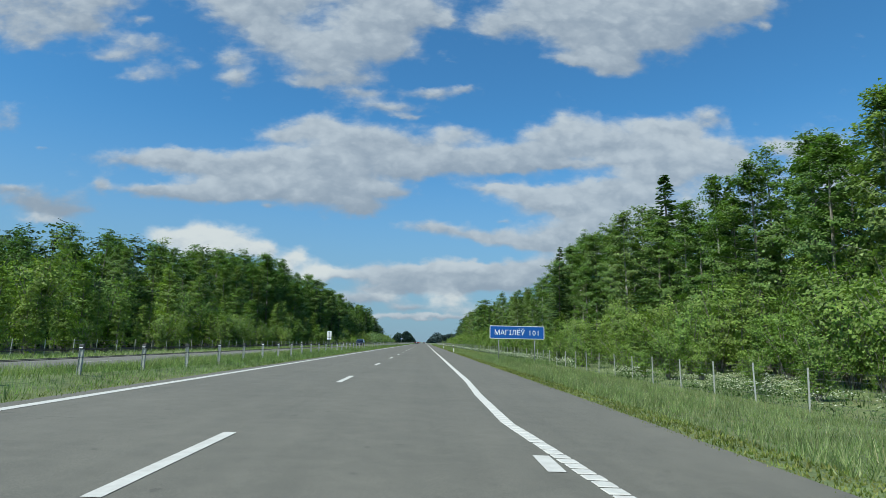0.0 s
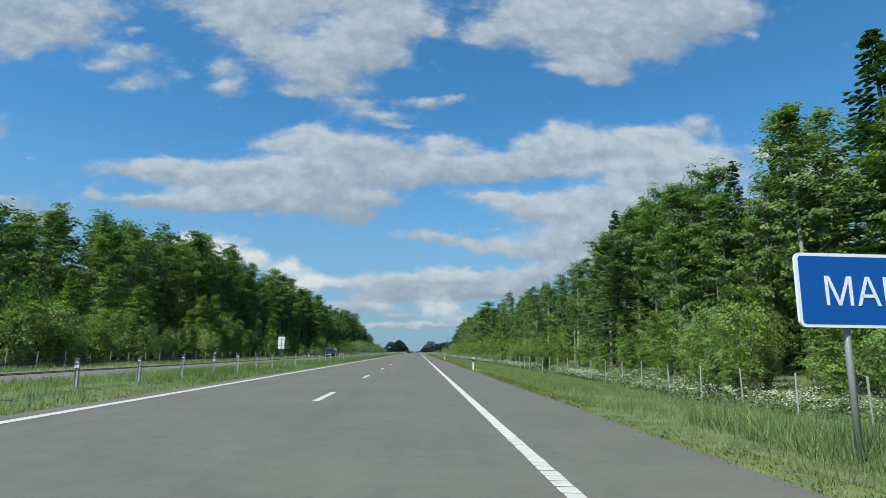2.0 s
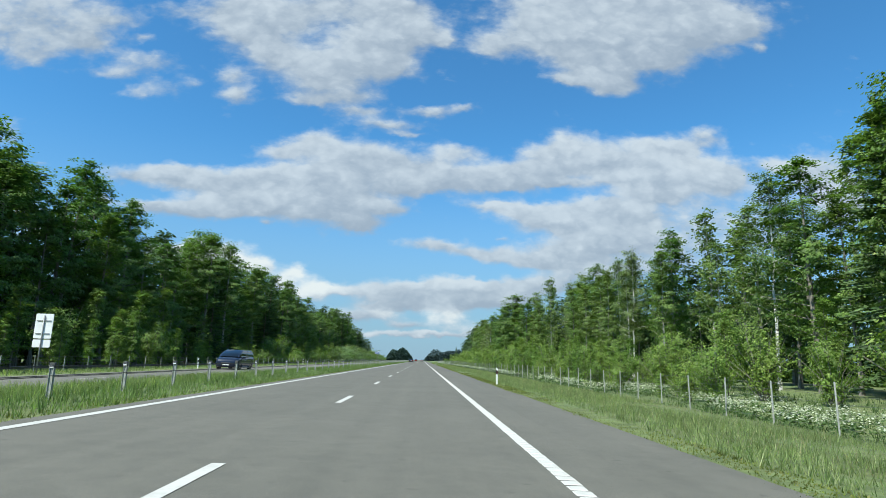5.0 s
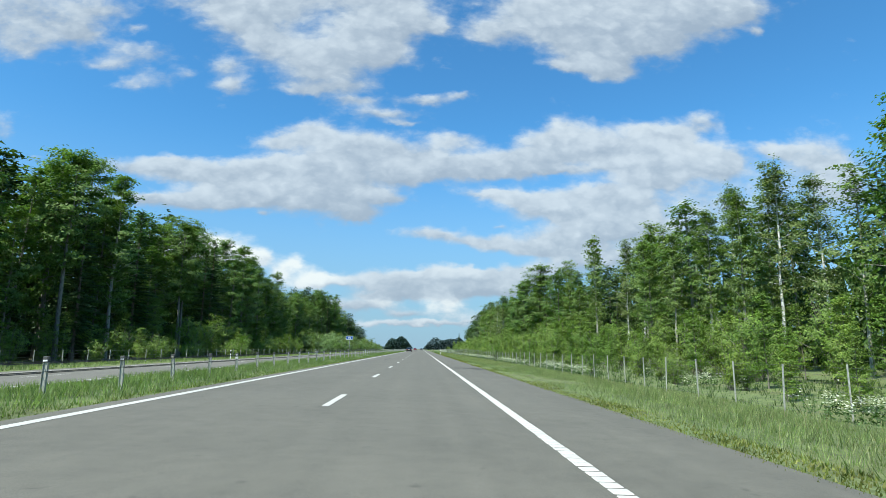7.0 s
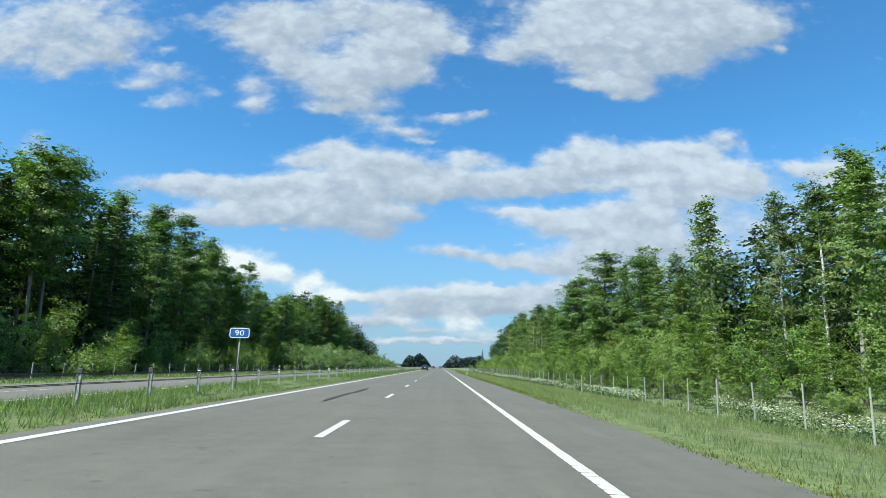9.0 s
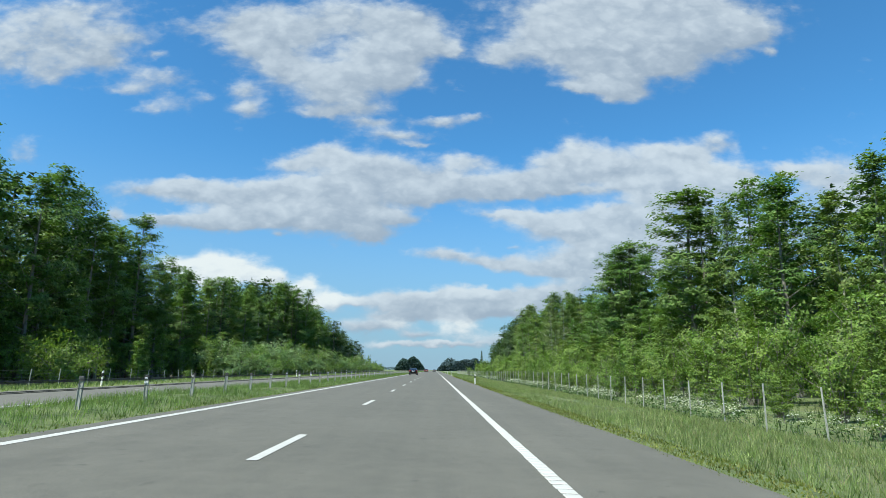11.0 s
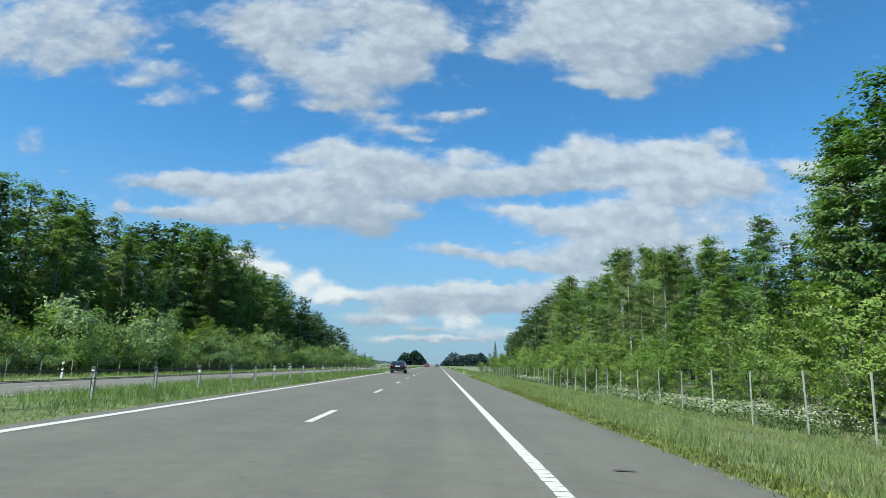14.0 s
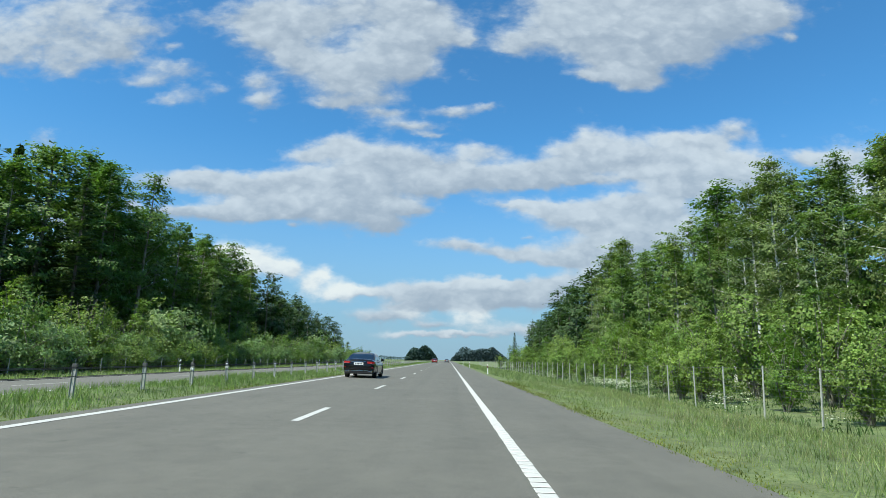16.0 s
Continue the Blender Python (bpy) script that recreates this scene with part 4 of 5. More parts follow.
def far_wood(x0, x1, y0, y1, height, n, seed, label):
    """A wood on the horizon: an uneven dark mass of foliage, haze in its colour."""
    rng = np.random.default_rng(seed)
    x, y = rng.uniform(x0, x1, n), rng.uniform(y0, y1, n)
    edge = np.clip(np.minimum(x - x0, x1 - x) / (0.22 * (x1 - x0)), 0, 1) ** 0.5
    hump = np.array([0.78 + 0.4 * noise.noise((a * 0.06, b * 0.03, seed)) for a, b in zip(x, y)])
    z = rng.uniform(0, 1, n) ** 0.7 * height * edge * hump - 2.0
    v, f = cards(rng, np.stack([x, y, z], 1), 4.0, 3.2)
    ob = new("far_wood", leaf_mesh("far_wood", v, f, LEAF_FAR_HAZED))
    return tagged(ob, label, "woodland", kind="stuff")


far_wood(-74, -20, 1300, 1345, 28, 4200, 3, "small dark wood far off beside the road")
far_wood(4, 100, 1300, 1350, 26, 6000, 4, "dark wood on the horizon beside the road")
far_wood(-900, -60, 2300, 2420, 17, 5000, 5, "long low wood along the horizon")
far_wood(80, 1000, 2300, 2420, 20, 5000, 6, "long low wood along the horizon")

# ---- fences, barrier, posts and signs ----
def run_of_wire(name, x, zf, y0, y1, r, host, material, step=12.0, sag=0.0, sides=4):
    ys = np.arange(y0, y1 + 0.1, step)
    pts = np.stack([np.full(len(ys), x), ys, np.array([zf(y) for y in ys])], 1)
    v, f = tube(pts, np.full(len(ys), r), sides)
    return mesh_object(name, v, f, material, host)


def game_fence(x, y0, y1, spacing, tops_along, tall, wires, seed, label, post_material, net=True):
    """Posts of one length whose tops follow the lie of the verge, with wires and, near by, upright netting."""
    rnd = random.Random(seed)
    fence = empty("game_fence", pose(0, 0, 0), label, "fence")
    top = lambda y: tops(tops_along, y)
    bm = bmesh.new()
    box(bm, -0.022, 0.022, -0.022, 0.022, -tall - 0.35, 0, 0.006)
    bm2 = bmesh.new()
    cylinder(bm2, 0, 0, -tall - 0.35, 0, 0.030, 0.028, 8)
    meshes = []
    for b in (bm, bm2):
        ob = part("post", b, post_material, fence)
        meshes.append(ob.data)
        bpy.data.objects.remove(ob)
    y = y0
    while y < y1:
        ob = new("post", rnd.choice(meshes))
        ob.parent = fence
        ob.matrix_basis = pose(x + rnd.uniform(-0.04, 0.04), y + rnd.uniform(-0.10, 0.10), top(y) + rnd.gauss(0, 0.03), rnd.gauss(0, 0.9), rnd.gauss(0, 1.3), rnd.uniform(0, 90))
        y += spacing
    for k in range(wires):
        h = -0.08 - (tall - 0.2) * k / (wires - 1)
        run_of_wire("wire", x - 0.05, lambda y: top(y) + h + 0.02 * math.sin(y * 1.3 + k), y0, y1, 0.0035, fence, WIRE, spacing, 0, 3)
    if not net:
        return fence
    # upright wires of the netting
    pieces = []
    for y in np.arange(y0, min(y1, 340), 0.45):
        a, b = top(y) - tall + 0.1, top(y) - 0.1
        pieces.append(([(x - 0.05, y, a), (x - 0.05, y + 0.0025, a), (x - 0.05, y + 0.0025, b), (x - 0.05, y, b), (x - 0.045, y + 0.003, a), (x - 0.045, y + 0.003, b)],
                       [(0, 1, 2, 3), (1, 4, 5, 2), (4, 0, 3, 5)]))
    v, f = joined(pieces)
    tagged(mesh_object("netting", v, f, WIRE, fence), kind="stuff")
    return fence


game_fence(11.5, 8.05, 520, 3.0, ((8, 0.66), (60, 0.74), (182, 0.95), (230, 0.87), (286, 1.26), (345, 1.12)), 1.55, 7, 3,
           "game fence of pale grey posts and wire netting along the wood", FENCE_POST)
game_fence(-24.6, 30.0, 500, 3.0, ((30, 0.90), (500, 0.90)), 1.2, 6, 5, "grey post-and-wire game fence along the far verge", FENCE_POST, False)


def cable_barrier():
    x, spacing = -7.65, 2.988
    barrier = empty("cable_barrier", pose(0, 0, 0), "steel wire-rope barrier with grey posts in the grassy median", "crash barrier")
    base = land_z(x)
    bm = bmesh.new()
    # a folded steel post: web and two flanges
    box(bm, -0.05, 0.05, -0.012, 0.012, -0.2, 0.80, 0.004)
    box(bm, -0.055, -0.042, -0.035, 0.035, -0.2, 0.80, 0.003)
    box(bm, 0.042, 0.055, -0.035, 0.035, -0.2, 0.80, 0.003)
    first = part("post", bm, FENCE_POST, barrier)
    bm = bmesh.new()
    box(bm, -0.064, 0.064, -0.040, 0.040, 0.76, 0.90, 0.012)
    box(bm, -0.040, 0.040, -0.044, -0.038, 0.83, 0.88, 0.002)
    cap = part("cap", bm, CAP_GREY, first, "dark grey plastic post cap")
    bm = bmesh.new()
    box(bm, -0.050, 0.050, -0.046, -0.040, 0.77, 0.82, 0.004)
    refl = part("reflector", bm, REFLECTOR_WHITE, first, "white reflector")
    bm = bmesh.new()
    box(bm, -0.056, 0.056, -0.042, 0.042, 0.62, 0.70, 0.004)
    band = part("band", bm, WHITE, first, "pale sleeve under the cap")
    pm, cm, rm, wm = first.data, cap.data, refl.data, band.data
    y0 = 156.95 - spacing * 52
    rnd = random.Random(7)
    for ob in (cap, refl, band, first):
        bpy.data.objects.remove(ob)
    for k in range(0, 150):
        y = y0 + spacing * k
        p = new("post", pm)
        p.parent = barrier
        p.matrix_basis = pose(x, y, base, rnd.gauss(0, 1.0), rnd.gauss(0, 1.2), rnd.gauss(0, 4)) @ Matrix.Diagonal((0.84, 0.84, rnd.uniform(0.79, 0.84), 1))
        for nm, me, odds in (("cap", cm, 1.0), ("reflector", rm, 0.6), ("band", wm, 0.12)):
            if rnd.random() < odds:
                c = new(nm, me)
                c.parent = p
    for k, h in enumerate((0.42, 0.45, 0.61, 0.64)):
        run_of_wire("cable", x + (0.06 if k % 2 else -0.06), lambda y: base + h, y0 - 1, y0 + spacing * 150, 0.0085, barrier, CABLE, spacing, 0, 5)
    return barrier


cable_barrier()


def delineator(x, y, face=-1):
    post = empty("delineator", pose(x, y, land_z(x), 0, 0, 0 if face < 0 else 180), "white plastic delineator post with a slanted black band and red reflector", "road marker", "delineators")
    h = 0.95
    # a rounded wedge, its top cut at a slant
    n = 10
    ring = [(0.06 * math.copysign(abs(math.cos(a)) ** 0.7, math.cos(a)), 0.045 * math.copysign(abs(math.sin(a)) ** 0.7, math.sin(a))) for a in (2 * math.pi * k / n for k in range(n))]

    def sleeve(name, z0, z1, slant0, slant1, grow, material, parent, label=""):
        verts = [(a * grow, b * grow, z0 + slant0 * a) for a, b in ring] + [(a * grow, b * grow, z1 + slant1 * a) for a, b in ring]
        faces = [(k, (k + 1) % n, n + (k + 1) % n, n + k) for k in range(n)] + [tuple(range(n, 2 * n)), tuple(range(n - 1, -1, -1))]
        return mesh_object(name, verts, faces, material, parent, label)

    body = sleeve("body", -0.2, h, 0, -0.6, 1.0, WHITE, post)
    sleeve("band", h - 0.36, h - 0.14, -0.6, -0.6, 1.04, BLACK, post, "slanted black band")
    bm = bmesh.new()
    box(bm, -0.018, 0.018, -0.056, -0.046, h - 0.31, h - 0.19, 0.006)
    part("reflector", bm, REFLECTOR_RED, post, "red reflector")
    return post


first = delineator(4.2, 82.0)
for x, y in ((4.35, 131.5), (4.08, 271.6), (4.35, 363.0), (4.35, 413.0), (4.35, 463.0)):
    copy_thing(first, pose(x, y, land_z(x)))
for y in (100, 152, 200, 250, 302, 352, 402):
    copy_thing(first, pose(-20.75, y, land_z(-20.75), 0, 0, 180))


def rounded_board(bm, w, h, r, y0, y1, inset=0.0):
    """A board with round corners in the xz plane, from (inset, inset) to its size less the inset."""
    pts = []
    w0, h0, w1, h1, r = inset, inset, w - inset, h - inset, max(r - inset, 0.01)
    for cx, cz, a0 in ((w1 - r, h1 - r, 0), (w0 + r, h1 - r, 90), (w0 + r, h0 + r, 180), (w1 - r, h0 + r, 270)):
        for k in range(6):
            a = radians(a0 + 18 * k)
            pts.append((cx + r * math.cos(a), cz + r * math.sin(a)))
    front = [bm.verts.new((x, y0, z)) for x, z in pts]
    back = [bm.verts.new((x, y1, z)) for x, z in pts]
    bm.faces.new(front[::-1]), bm.faces.new(back)
    for k in range(len(pts)):
        j = (k + 1) % len(pts)
        bm.faces.new((front[k], front[j], back[j], back[k]))
    bmesh.ops.recalc_face_normals(bm, faces=bm.faces)
    return bm


def board_sign(name, x, y, z, w, h, legs, rim, label, texts, turn=0.0, front=SIGN_BLUE, leg_r=0.045):
    sign = empty(name, pose(x, y, z, 0, 0, turn), label, "road sign")
    bm = bmesh.new()
    rounded_board(bm, w, h, 0.09, 0.0, 0.04)
    part("rim", bm, SIGN_WHITE, sign, "white rounded border")
    bm = bmesh.new()
    rounded_board(bm, w, h, 0.09, -0.004, 0.0, rim)
    part("panel", bm, front, sign)
    bm = bmesh.new()
    rounded_board(bm, w, h, 0.09, 0.04, 0.046, 0.01)
    part("back", bm, SIGN_BACK, sign, "grey metal back")
    for lx in legs:
        bm = bmesh.new()
        ground = land_z(x + lx) - z - 0.3
        cylinder(bm, lx, 0.09, ground, h * 0.9, leg_r, leg_r, 12)
        leg = part("leg", bm, STEEL, sign, "", True)
        for hz in (0.2, 0.75):
            bm = bmesh.new()
            box(bm, lx - 0.09, lx + 0.09, 0.044, 0.1, h * hz - 0.02, h * hz + 0.02, 0.004)
            part("clamp", bm, STEEL, leg)
    for text, tx, tz, th, tw, gap in texts:
        t = lettering(text, th, SIGN_WHITE, sign, "lettering", tw, gap)
        t.location = (tx, -0.008, tz)
    return sign


board_sign("direction_sign", 5.25, 46.2, 1.59, 4.38, 1.02, (0.72, 3.62), 0.045,
           "blue direction sign with white Cyrillic lettering on two steel posts", (("МАГІЛЁЎ", 0.40, 0.30, 0.40, 2.40, 1.0), ("101", 3.20, 0.30, 0.40, None, 1.18)), 2.0)
board_sign("kilometre_sign", -8.0, 196.0, 2.05, 0.72, 0.36, (0.36,), 0.03, "small blue kilometre sign with white numerals on a thin post", (("90", 0.20, 0.09, 0.19, 0.33, 1.0),), 0, SIGN_BLUE, 0.025)


def back_sign():
    """A sign for the oncoming traffic, seen from behind."""
    s = empty("roadside_sign", pose(-20.9, 129.5, land_z(-20.9)), "pale grey back of a tall road sign on a steel post", "road sign")
    bm = bmesh.new()
    rounded_board(bm, 0.95, 1.35, 0.06, 0.0, 0.03)
    bmesh.ops.translate(bm, verts=bm.verts, vec=(-0.475, 0, 1.95))
    part("panel", bm, SIGN_WHITE, s)
    bm = bmesh.new()
    rounded_board(bm, 0.95, 0.42, 0.05, 0.0, 0.03)
    bmesh.ops.translate(bm, verts=bm.verts, vec=(-0.475, 0, 1.47))
    part("plate", bm, SIGN_WHITE, s)
    bm = bmesh.new()
    cylinder(bm, 0, -0.04, -0.3, 3.2, 0.035, 0.035, 10)
    part("post", bm, STEEL, s, "", True)
    for hz in (2.2, 2.9):
        bm = bmesh.new()
        box(bm, -0.38, 0.38, -0.035, -0.002, hz, hz + 0.04, 0.004)
        part("bracket", bm, STEEL, s)
    return s


back_sign()

# ---- vehicles ----
def car_paint(name, tone, rough=0.25, metal=0.0):
    m = Mat(name, tone, rough, metal)
    m.bsdf.inputs["Specular IOR Level"].default_value = 0.12
    m.bsdf.inputs["Coat Weight"].default_value = 0.85
    m.bsdf.inputs["Coat IOR"].default_value = 1.42
    m.bsdf.inputs["Coat Roughness"].default_value = 0.03
    flake = m.noise(900.0, 2.0, 0.5)
    dust = m.ramp(m.noise(2.2, 5.0, 0.6), (0.4, 0.0), (0.85, 0.02))
    m.colour(m.mix(dust, m.mix(flake, tone, tuple(min(1.0, c * 1.5 + 0.003) for c in tone)), (0.16, 0.15, 0.13)))
    return m.m


CAR_GLASS = Mat("tinted_glass", (0.008, 0.010, 0.011), 0.04)
CAR_GLASS.bsdf.inputs["Coat Weight"].default_value = 0.6
CAR_GLASS = CAR_GLASS.m
CHROME = Mat("chrome", (0.78, 0.79, 0.80), 0.08, 1.0).m
RUBBER = painted("tyre_rubber", (0.018, 0.018, 0.018), 0.8, (0.07, 0.065, 0.06), 0.4)
ALLOY = painted("alloy", (0.42, 0.43, 0.44), 0.3, (0.1, 0.1, 0.1), 0.3, 0.9)
LAMP_RED = Mat("tail_lamp_red", (0.38, 0.010, 0.016), 0.08)
LAMP_RED.bsdf.inputs["Coat Weight"].default_value = 1.0
LAMP_RED = LAMP_RED.m
LAMP_CLEAR = Mat("clear_lamp", (0.75, 0.76, 0.78), 0.06, 0.2).m
PLATE = painted("number_plate", (0.82, 0.82, 0.80), 0.35)
INK = painted("plate_ink", (0.03, 0.03, 0.035), 0.5)
VALANCE = painted("bumper_plastic", (0.008, 0.008, 0.0085), 0.55, (0.02, 0.019, 0.017), 0.3)
SEAM = painted("panel_seam", (0.004, 0.004, 0.004), 0.7)


def smooth_table(ys, table):
    xs = [r[0] for r in table]
    return [[float(np.interp(y, xs, [r[k] for r in table])) for k in range(1, len(table[0]))] for y in ys]


def car(name, m, paint, label, group="", tall=0.0, cabin=None):
    """A saloon car; it faces +y, its origin on the road amid its wheels. tall: metres added to roof and belt, for other kinds."""
    thing = empty(name, m, label, "car", group)
    W = 0.925
    # y, half width, sill, belt, deck
    table = [(-2.60, 0.74, 0.42, 0.80, 0.86), (-2.57, 0.82, 0.34, 0.90, 0.97), (-2.50, 0.875, 0.27, 0.955, 1.035), (-2.35, 0.905, 0.23, 0.975, 1.065), (-2.0, 0.92, 0.21, 0.985, 1.085),
             (-1.4, W, 0.20, 0.985, 1.07), (-0.6, W, 0.19, 0.97, 1.03), (0.2, W, 0.19, 0.955, 1.0), (0.9, W, 0.19, 0.945, 1.0), (1.4, 0.922, 0.20, 0.925, 0.985),
             (1.8, 0.91, 0.21, 0.875, 0.93), (2.1, 0.875, 0.22, 0.80, 0.85), (2.25, 0.80, 0.25, 0.70, 0.74), (2.32, 0.66, 0.32, 0.58, 0.62)]
    ys = sorted({r[0] for r in table} | set(np.linspace(-2.3, 2.0, 24).round(3)))
    verts, faces = [], []
    for y, (w, zl, zb, zt) in zip(ys, smooth_table(ys, table)):
        zb, zt = zb + tall * 0.4, zt + tall * 0.4
        half = [(0.0, zl), (0.72 * w, zl), (0.93 * w, zl + 0.04), (0.985 * w, zl + 0.14), (1.0 * w, 0.55 * zl + 0.45 * zb), (0.992 * w, 0.28 * zl + 0.72 * zb), (0.965 * w, zb - 0.06), (0.915 * w, zb),
                (0.80 * w, 0.45 * zb + 0.55 * zt), (0.45 * w, zt), (0.0, zt + 0.012)]
        ring = half + [(-x, z) for x, z in half[-2:0:-1]]
        verts += [(x, y, z) for x, z in ring]
    n = 20
    for j in range(len(ys) - 1):
        for k in range(n):
            a, b = j * n + k, j * n + (k + 1) % n
            faces.append((a, a + n, b + n, b))
    faces += [tuple(range(n)), tuple(range((len(ys) - 1) * n + n - 1, (len(ys) - 1) * n - 1, -1))]
    body = mesh_object("body", verts, [f[::-1] for f in faces], paint, thing, smooth=True)

    # cabin: rings of the glasshouse, from the belt up to the roof
    levels = cabin or [(0.97, -1.98, 1.12, 0.835), (1.10, -1.62, 0.80, 0.79), (1.24, -1.28, 0.48, 0.735), (1.36, -0.98, 0.16, 0.665), (1.42, -0.72, -0.05, 0.60)]

    def skin(a, s):
        """a: 0 to 4 round the cabin (right side, rear, left side, front); s: 0 to 1 up it."""
        z, y0, y1, w = (float(np.interp(s * 4, range(5), [l[k] + (tall if k == 0 and i else 0.4 * tall if k == 0 else 0.0) for i, l in enumerate(levels)])) for k in range(4))
        side, f = int(a) % 4, a - int(a)
        bow = 0.10
        if side == 0:
            return Vector((w, y1 + (y0 - y1) * f, z))
        if side == 1:
            return Vector((w - 2 * w * f, y0 - bow * (1 - (2 * f - 1) ** 2), z))
        if side == 2:
            return Vector((-w, y0 + (y1 - y0) * f, z))
        return Vector((-w + 2 * w * f, y1 + bow * 1.6 * (1 - (2 * f - 1) ** 2), z))

    def patch(nm, a0, a1, s0, s1, out, material, label="", slant=(0, 0)):
        na, ns = max(2, int(8 * (a1 - a0)) + 1), 5
        vs, fs = [], []
        for j in range(ns + 1):
            s = s0 + (s1 - s0) * j / ns
            for i in range(na + 1):
                a = a0 + slant[0] * (j / ns) + (a1 + slant[1] * (j / ns) - a0 - slant[0] * (j / ns)) * i / na
                p = skin(a, s)
                c = Vector((0, -0.35, 0.9))
                vs.append(p + (p - c).normalized() * out)
        for j in range(ns):
            for i in range(na):
                q = j * (na + 1) + i
                fs.append((q, q + 1, q + na + 2, q + na + 1))
        return mesh_object(nm, vs, fs, material, thing, label, True)

    patch("rear_window", 1.08, 1.92, 0.04, 0.97, 0.004, CAR_GLASS, "dark tinted rear window")
    patch("windscreen", 3.08, 3.92, 0.04, 0.97, 0.004, CAR_GLASS, "dark windscreen")
    for s0, sgn in ((0.0, 1), (2.0, -1)):
        # along the right side f runs from front to rear; along the left from rear to front
        f = (lambda a: s0 + a) if sgn > 0 else (lambda a: s0 + 1 - a)
        for nm, a, b, mat, lab, out in (("front_pillar", 0.0, 0.10, paint, "", 0.006), ("front_side_window", 0.10, 0.44, CAR_GLASS, "dark side window", 0.003), ("middle_pillar", 0.44, 0.49, BLACK, "black door pillar", 0.005),
                                        ("rear_side_window", 0.49, 0.80, CAR_GLASS, "dark side window", 0.003), ("rear_pillar", 0.80, 1.0, paint, "", 0.006)):
            lo, hi = sorted((f(a), f(b)))
            patch(nm, lo, hi, 0.0, 1.0, out, mat, lab)
        edge = [skin(f(a), 0.07) for a in np.linspace(0.08, 0.82, 8)] + [skin(f(0.82), s) for s in (0.3, 0.6, 0.9)] + [skin(f(a), 0.95) for a in np.linspace(0.78, 0.12, 7)]
        v, fc = tube([p + Vector((0.014 * sgn, 0, 0)) for p in edge], [0.009] * len(edge), 5)
        mesh_object("window_trim", v, fc, CHROME, thing, "thin chrome window trim")
    for a, b in ((0.92, 1.09), (1.91, 2.0), (2.0, 2.06), (2.94, 3.09), (3.91, 4.0)):
        patch("corner_pillar", a, b, 0.0, 1.0, 0.007, paint)
    ring = [skin(a, 1.0) for a in np.linspace(0, 4, 48, endpoint=False)]
    mid = Vector((0, (levels[4][1] + levels[4][2]) / 2, levels[4][0] + 0.042 + tall))
    vs = list(ring) + [p.lerp(mid, 0.4) + Vector((0, 0, 0.018)) for p in ring] + [mid]
    fs = [(k, (k + 1) % 48, 48 + (k + 1) % 48, 48 + k) for k in range(48)] + [(48 + k, 48 + (k + 1) % 48, 96) for k in range(48)]
    mesh_object("roof", vs, fs, paint, thing, smooth=True)

    def bit(nm, x0, x1, y0, y1, z0, z1, material, bevel=0.01, label="", parent=None):
        bm = bmesh.new()
        box(bm, x0, x1, y0, y1, z0, z1, bevel)
        return part(nm, bm, material, parent or thing, label)

    # rear: lamps that wrap the corner, chrome strip, plate, bumper trim, exhausts
    for sgn in (-1, 1):
        def wrap(nm, z0, z1, xin, material, lab, out=0.012):
            cols = [(xin, -2.607), (0.62, -2.605), (0.76, -2.585), (0.85, -2.53), (0.895, -2.40), (0.905, -2.30)]
            cols = [c for c in cols if c[0] >= xin]
            vs, fs = [], []
            for k, (x, y) in enumerate(cols):
                f = k / (len(cols) - 1)
                d = out
                for z in (z0 + 0.035 * (1 - f), z1 - 0.02 * f):
                    vs.append((sgn * (x + d * f), y - d * (1 - f), z + 0.4 * tall))
            for k in range(len(cols) - 1):
                q = (2 * k, 2 * k + 2, 2 * k + 3, 2 * k + 1)
                fs.append(q if sgn > 0 else q[::-1])
            ob = mesh_object(nm, vs, fs, material, thing, lab)
            return ob
        lamp = wrap("tail_lamp", 0.79, 0.935, 0.50, LAMP_RED, "red tail lamp")
        strip_ = wrap("lamp_strip", 0.80, 0.835, 0.56, LAMP_CLEAR, "clear lower strip of the tail lamp", 0.016)
        bit("reflector", sgn * 0.70 - 0.15, sgn * 0.70 + 0.15, -2.60, -2.575, 0.575, 0.605, LAMP_RED, 0.004, "thin red bumper reflector")
        bit("exhaust_tip", sgn * 0.66 - 0.13, sgn * 0.66 + 0.13, -2.60, -2.42, 0.335, 0.42, CHROME, 0.02, "chrome exhaust tip")
        bit("exhaust_opening", sgn * 0.66 - 0.105, sgn * 0.66 + 0.105, -2.606, -2.59, 0.352, 0.403, SEAM, 0.012, "dark exhaust opening")
        mirror = bit("door_mirror", sgn * 1.0 - 0.10, sgn * 1.0 + 0.10, 0.62, 0.80, 0.96, 1.11, paint, 0.04)
        bit("mirror_arm", sgn * 0.92 - 0.05, sgn * 0.92 + 0.05, 0.66, 0.76, 0.94, 0.99, BLACK, 0.01, "", mirror)
        for y in (0.08, -0.98):
            bit("door_handle", sgn * 0.925 - 0.012, sgn * 0.925 + 0.012, y - 0.11, y + 0.11, 0.80, 0.825, CHROME, 0.006, "chrome door handle")
        bit("sill_trim", sgn * 0.915 - 0.015, sgn * 0.915 + 0.015, -1.05, 1.0, 0.23, 0.26, CHROME, 0.006, "bright sill trim")
        lo = wrap_front(thing, sgn)
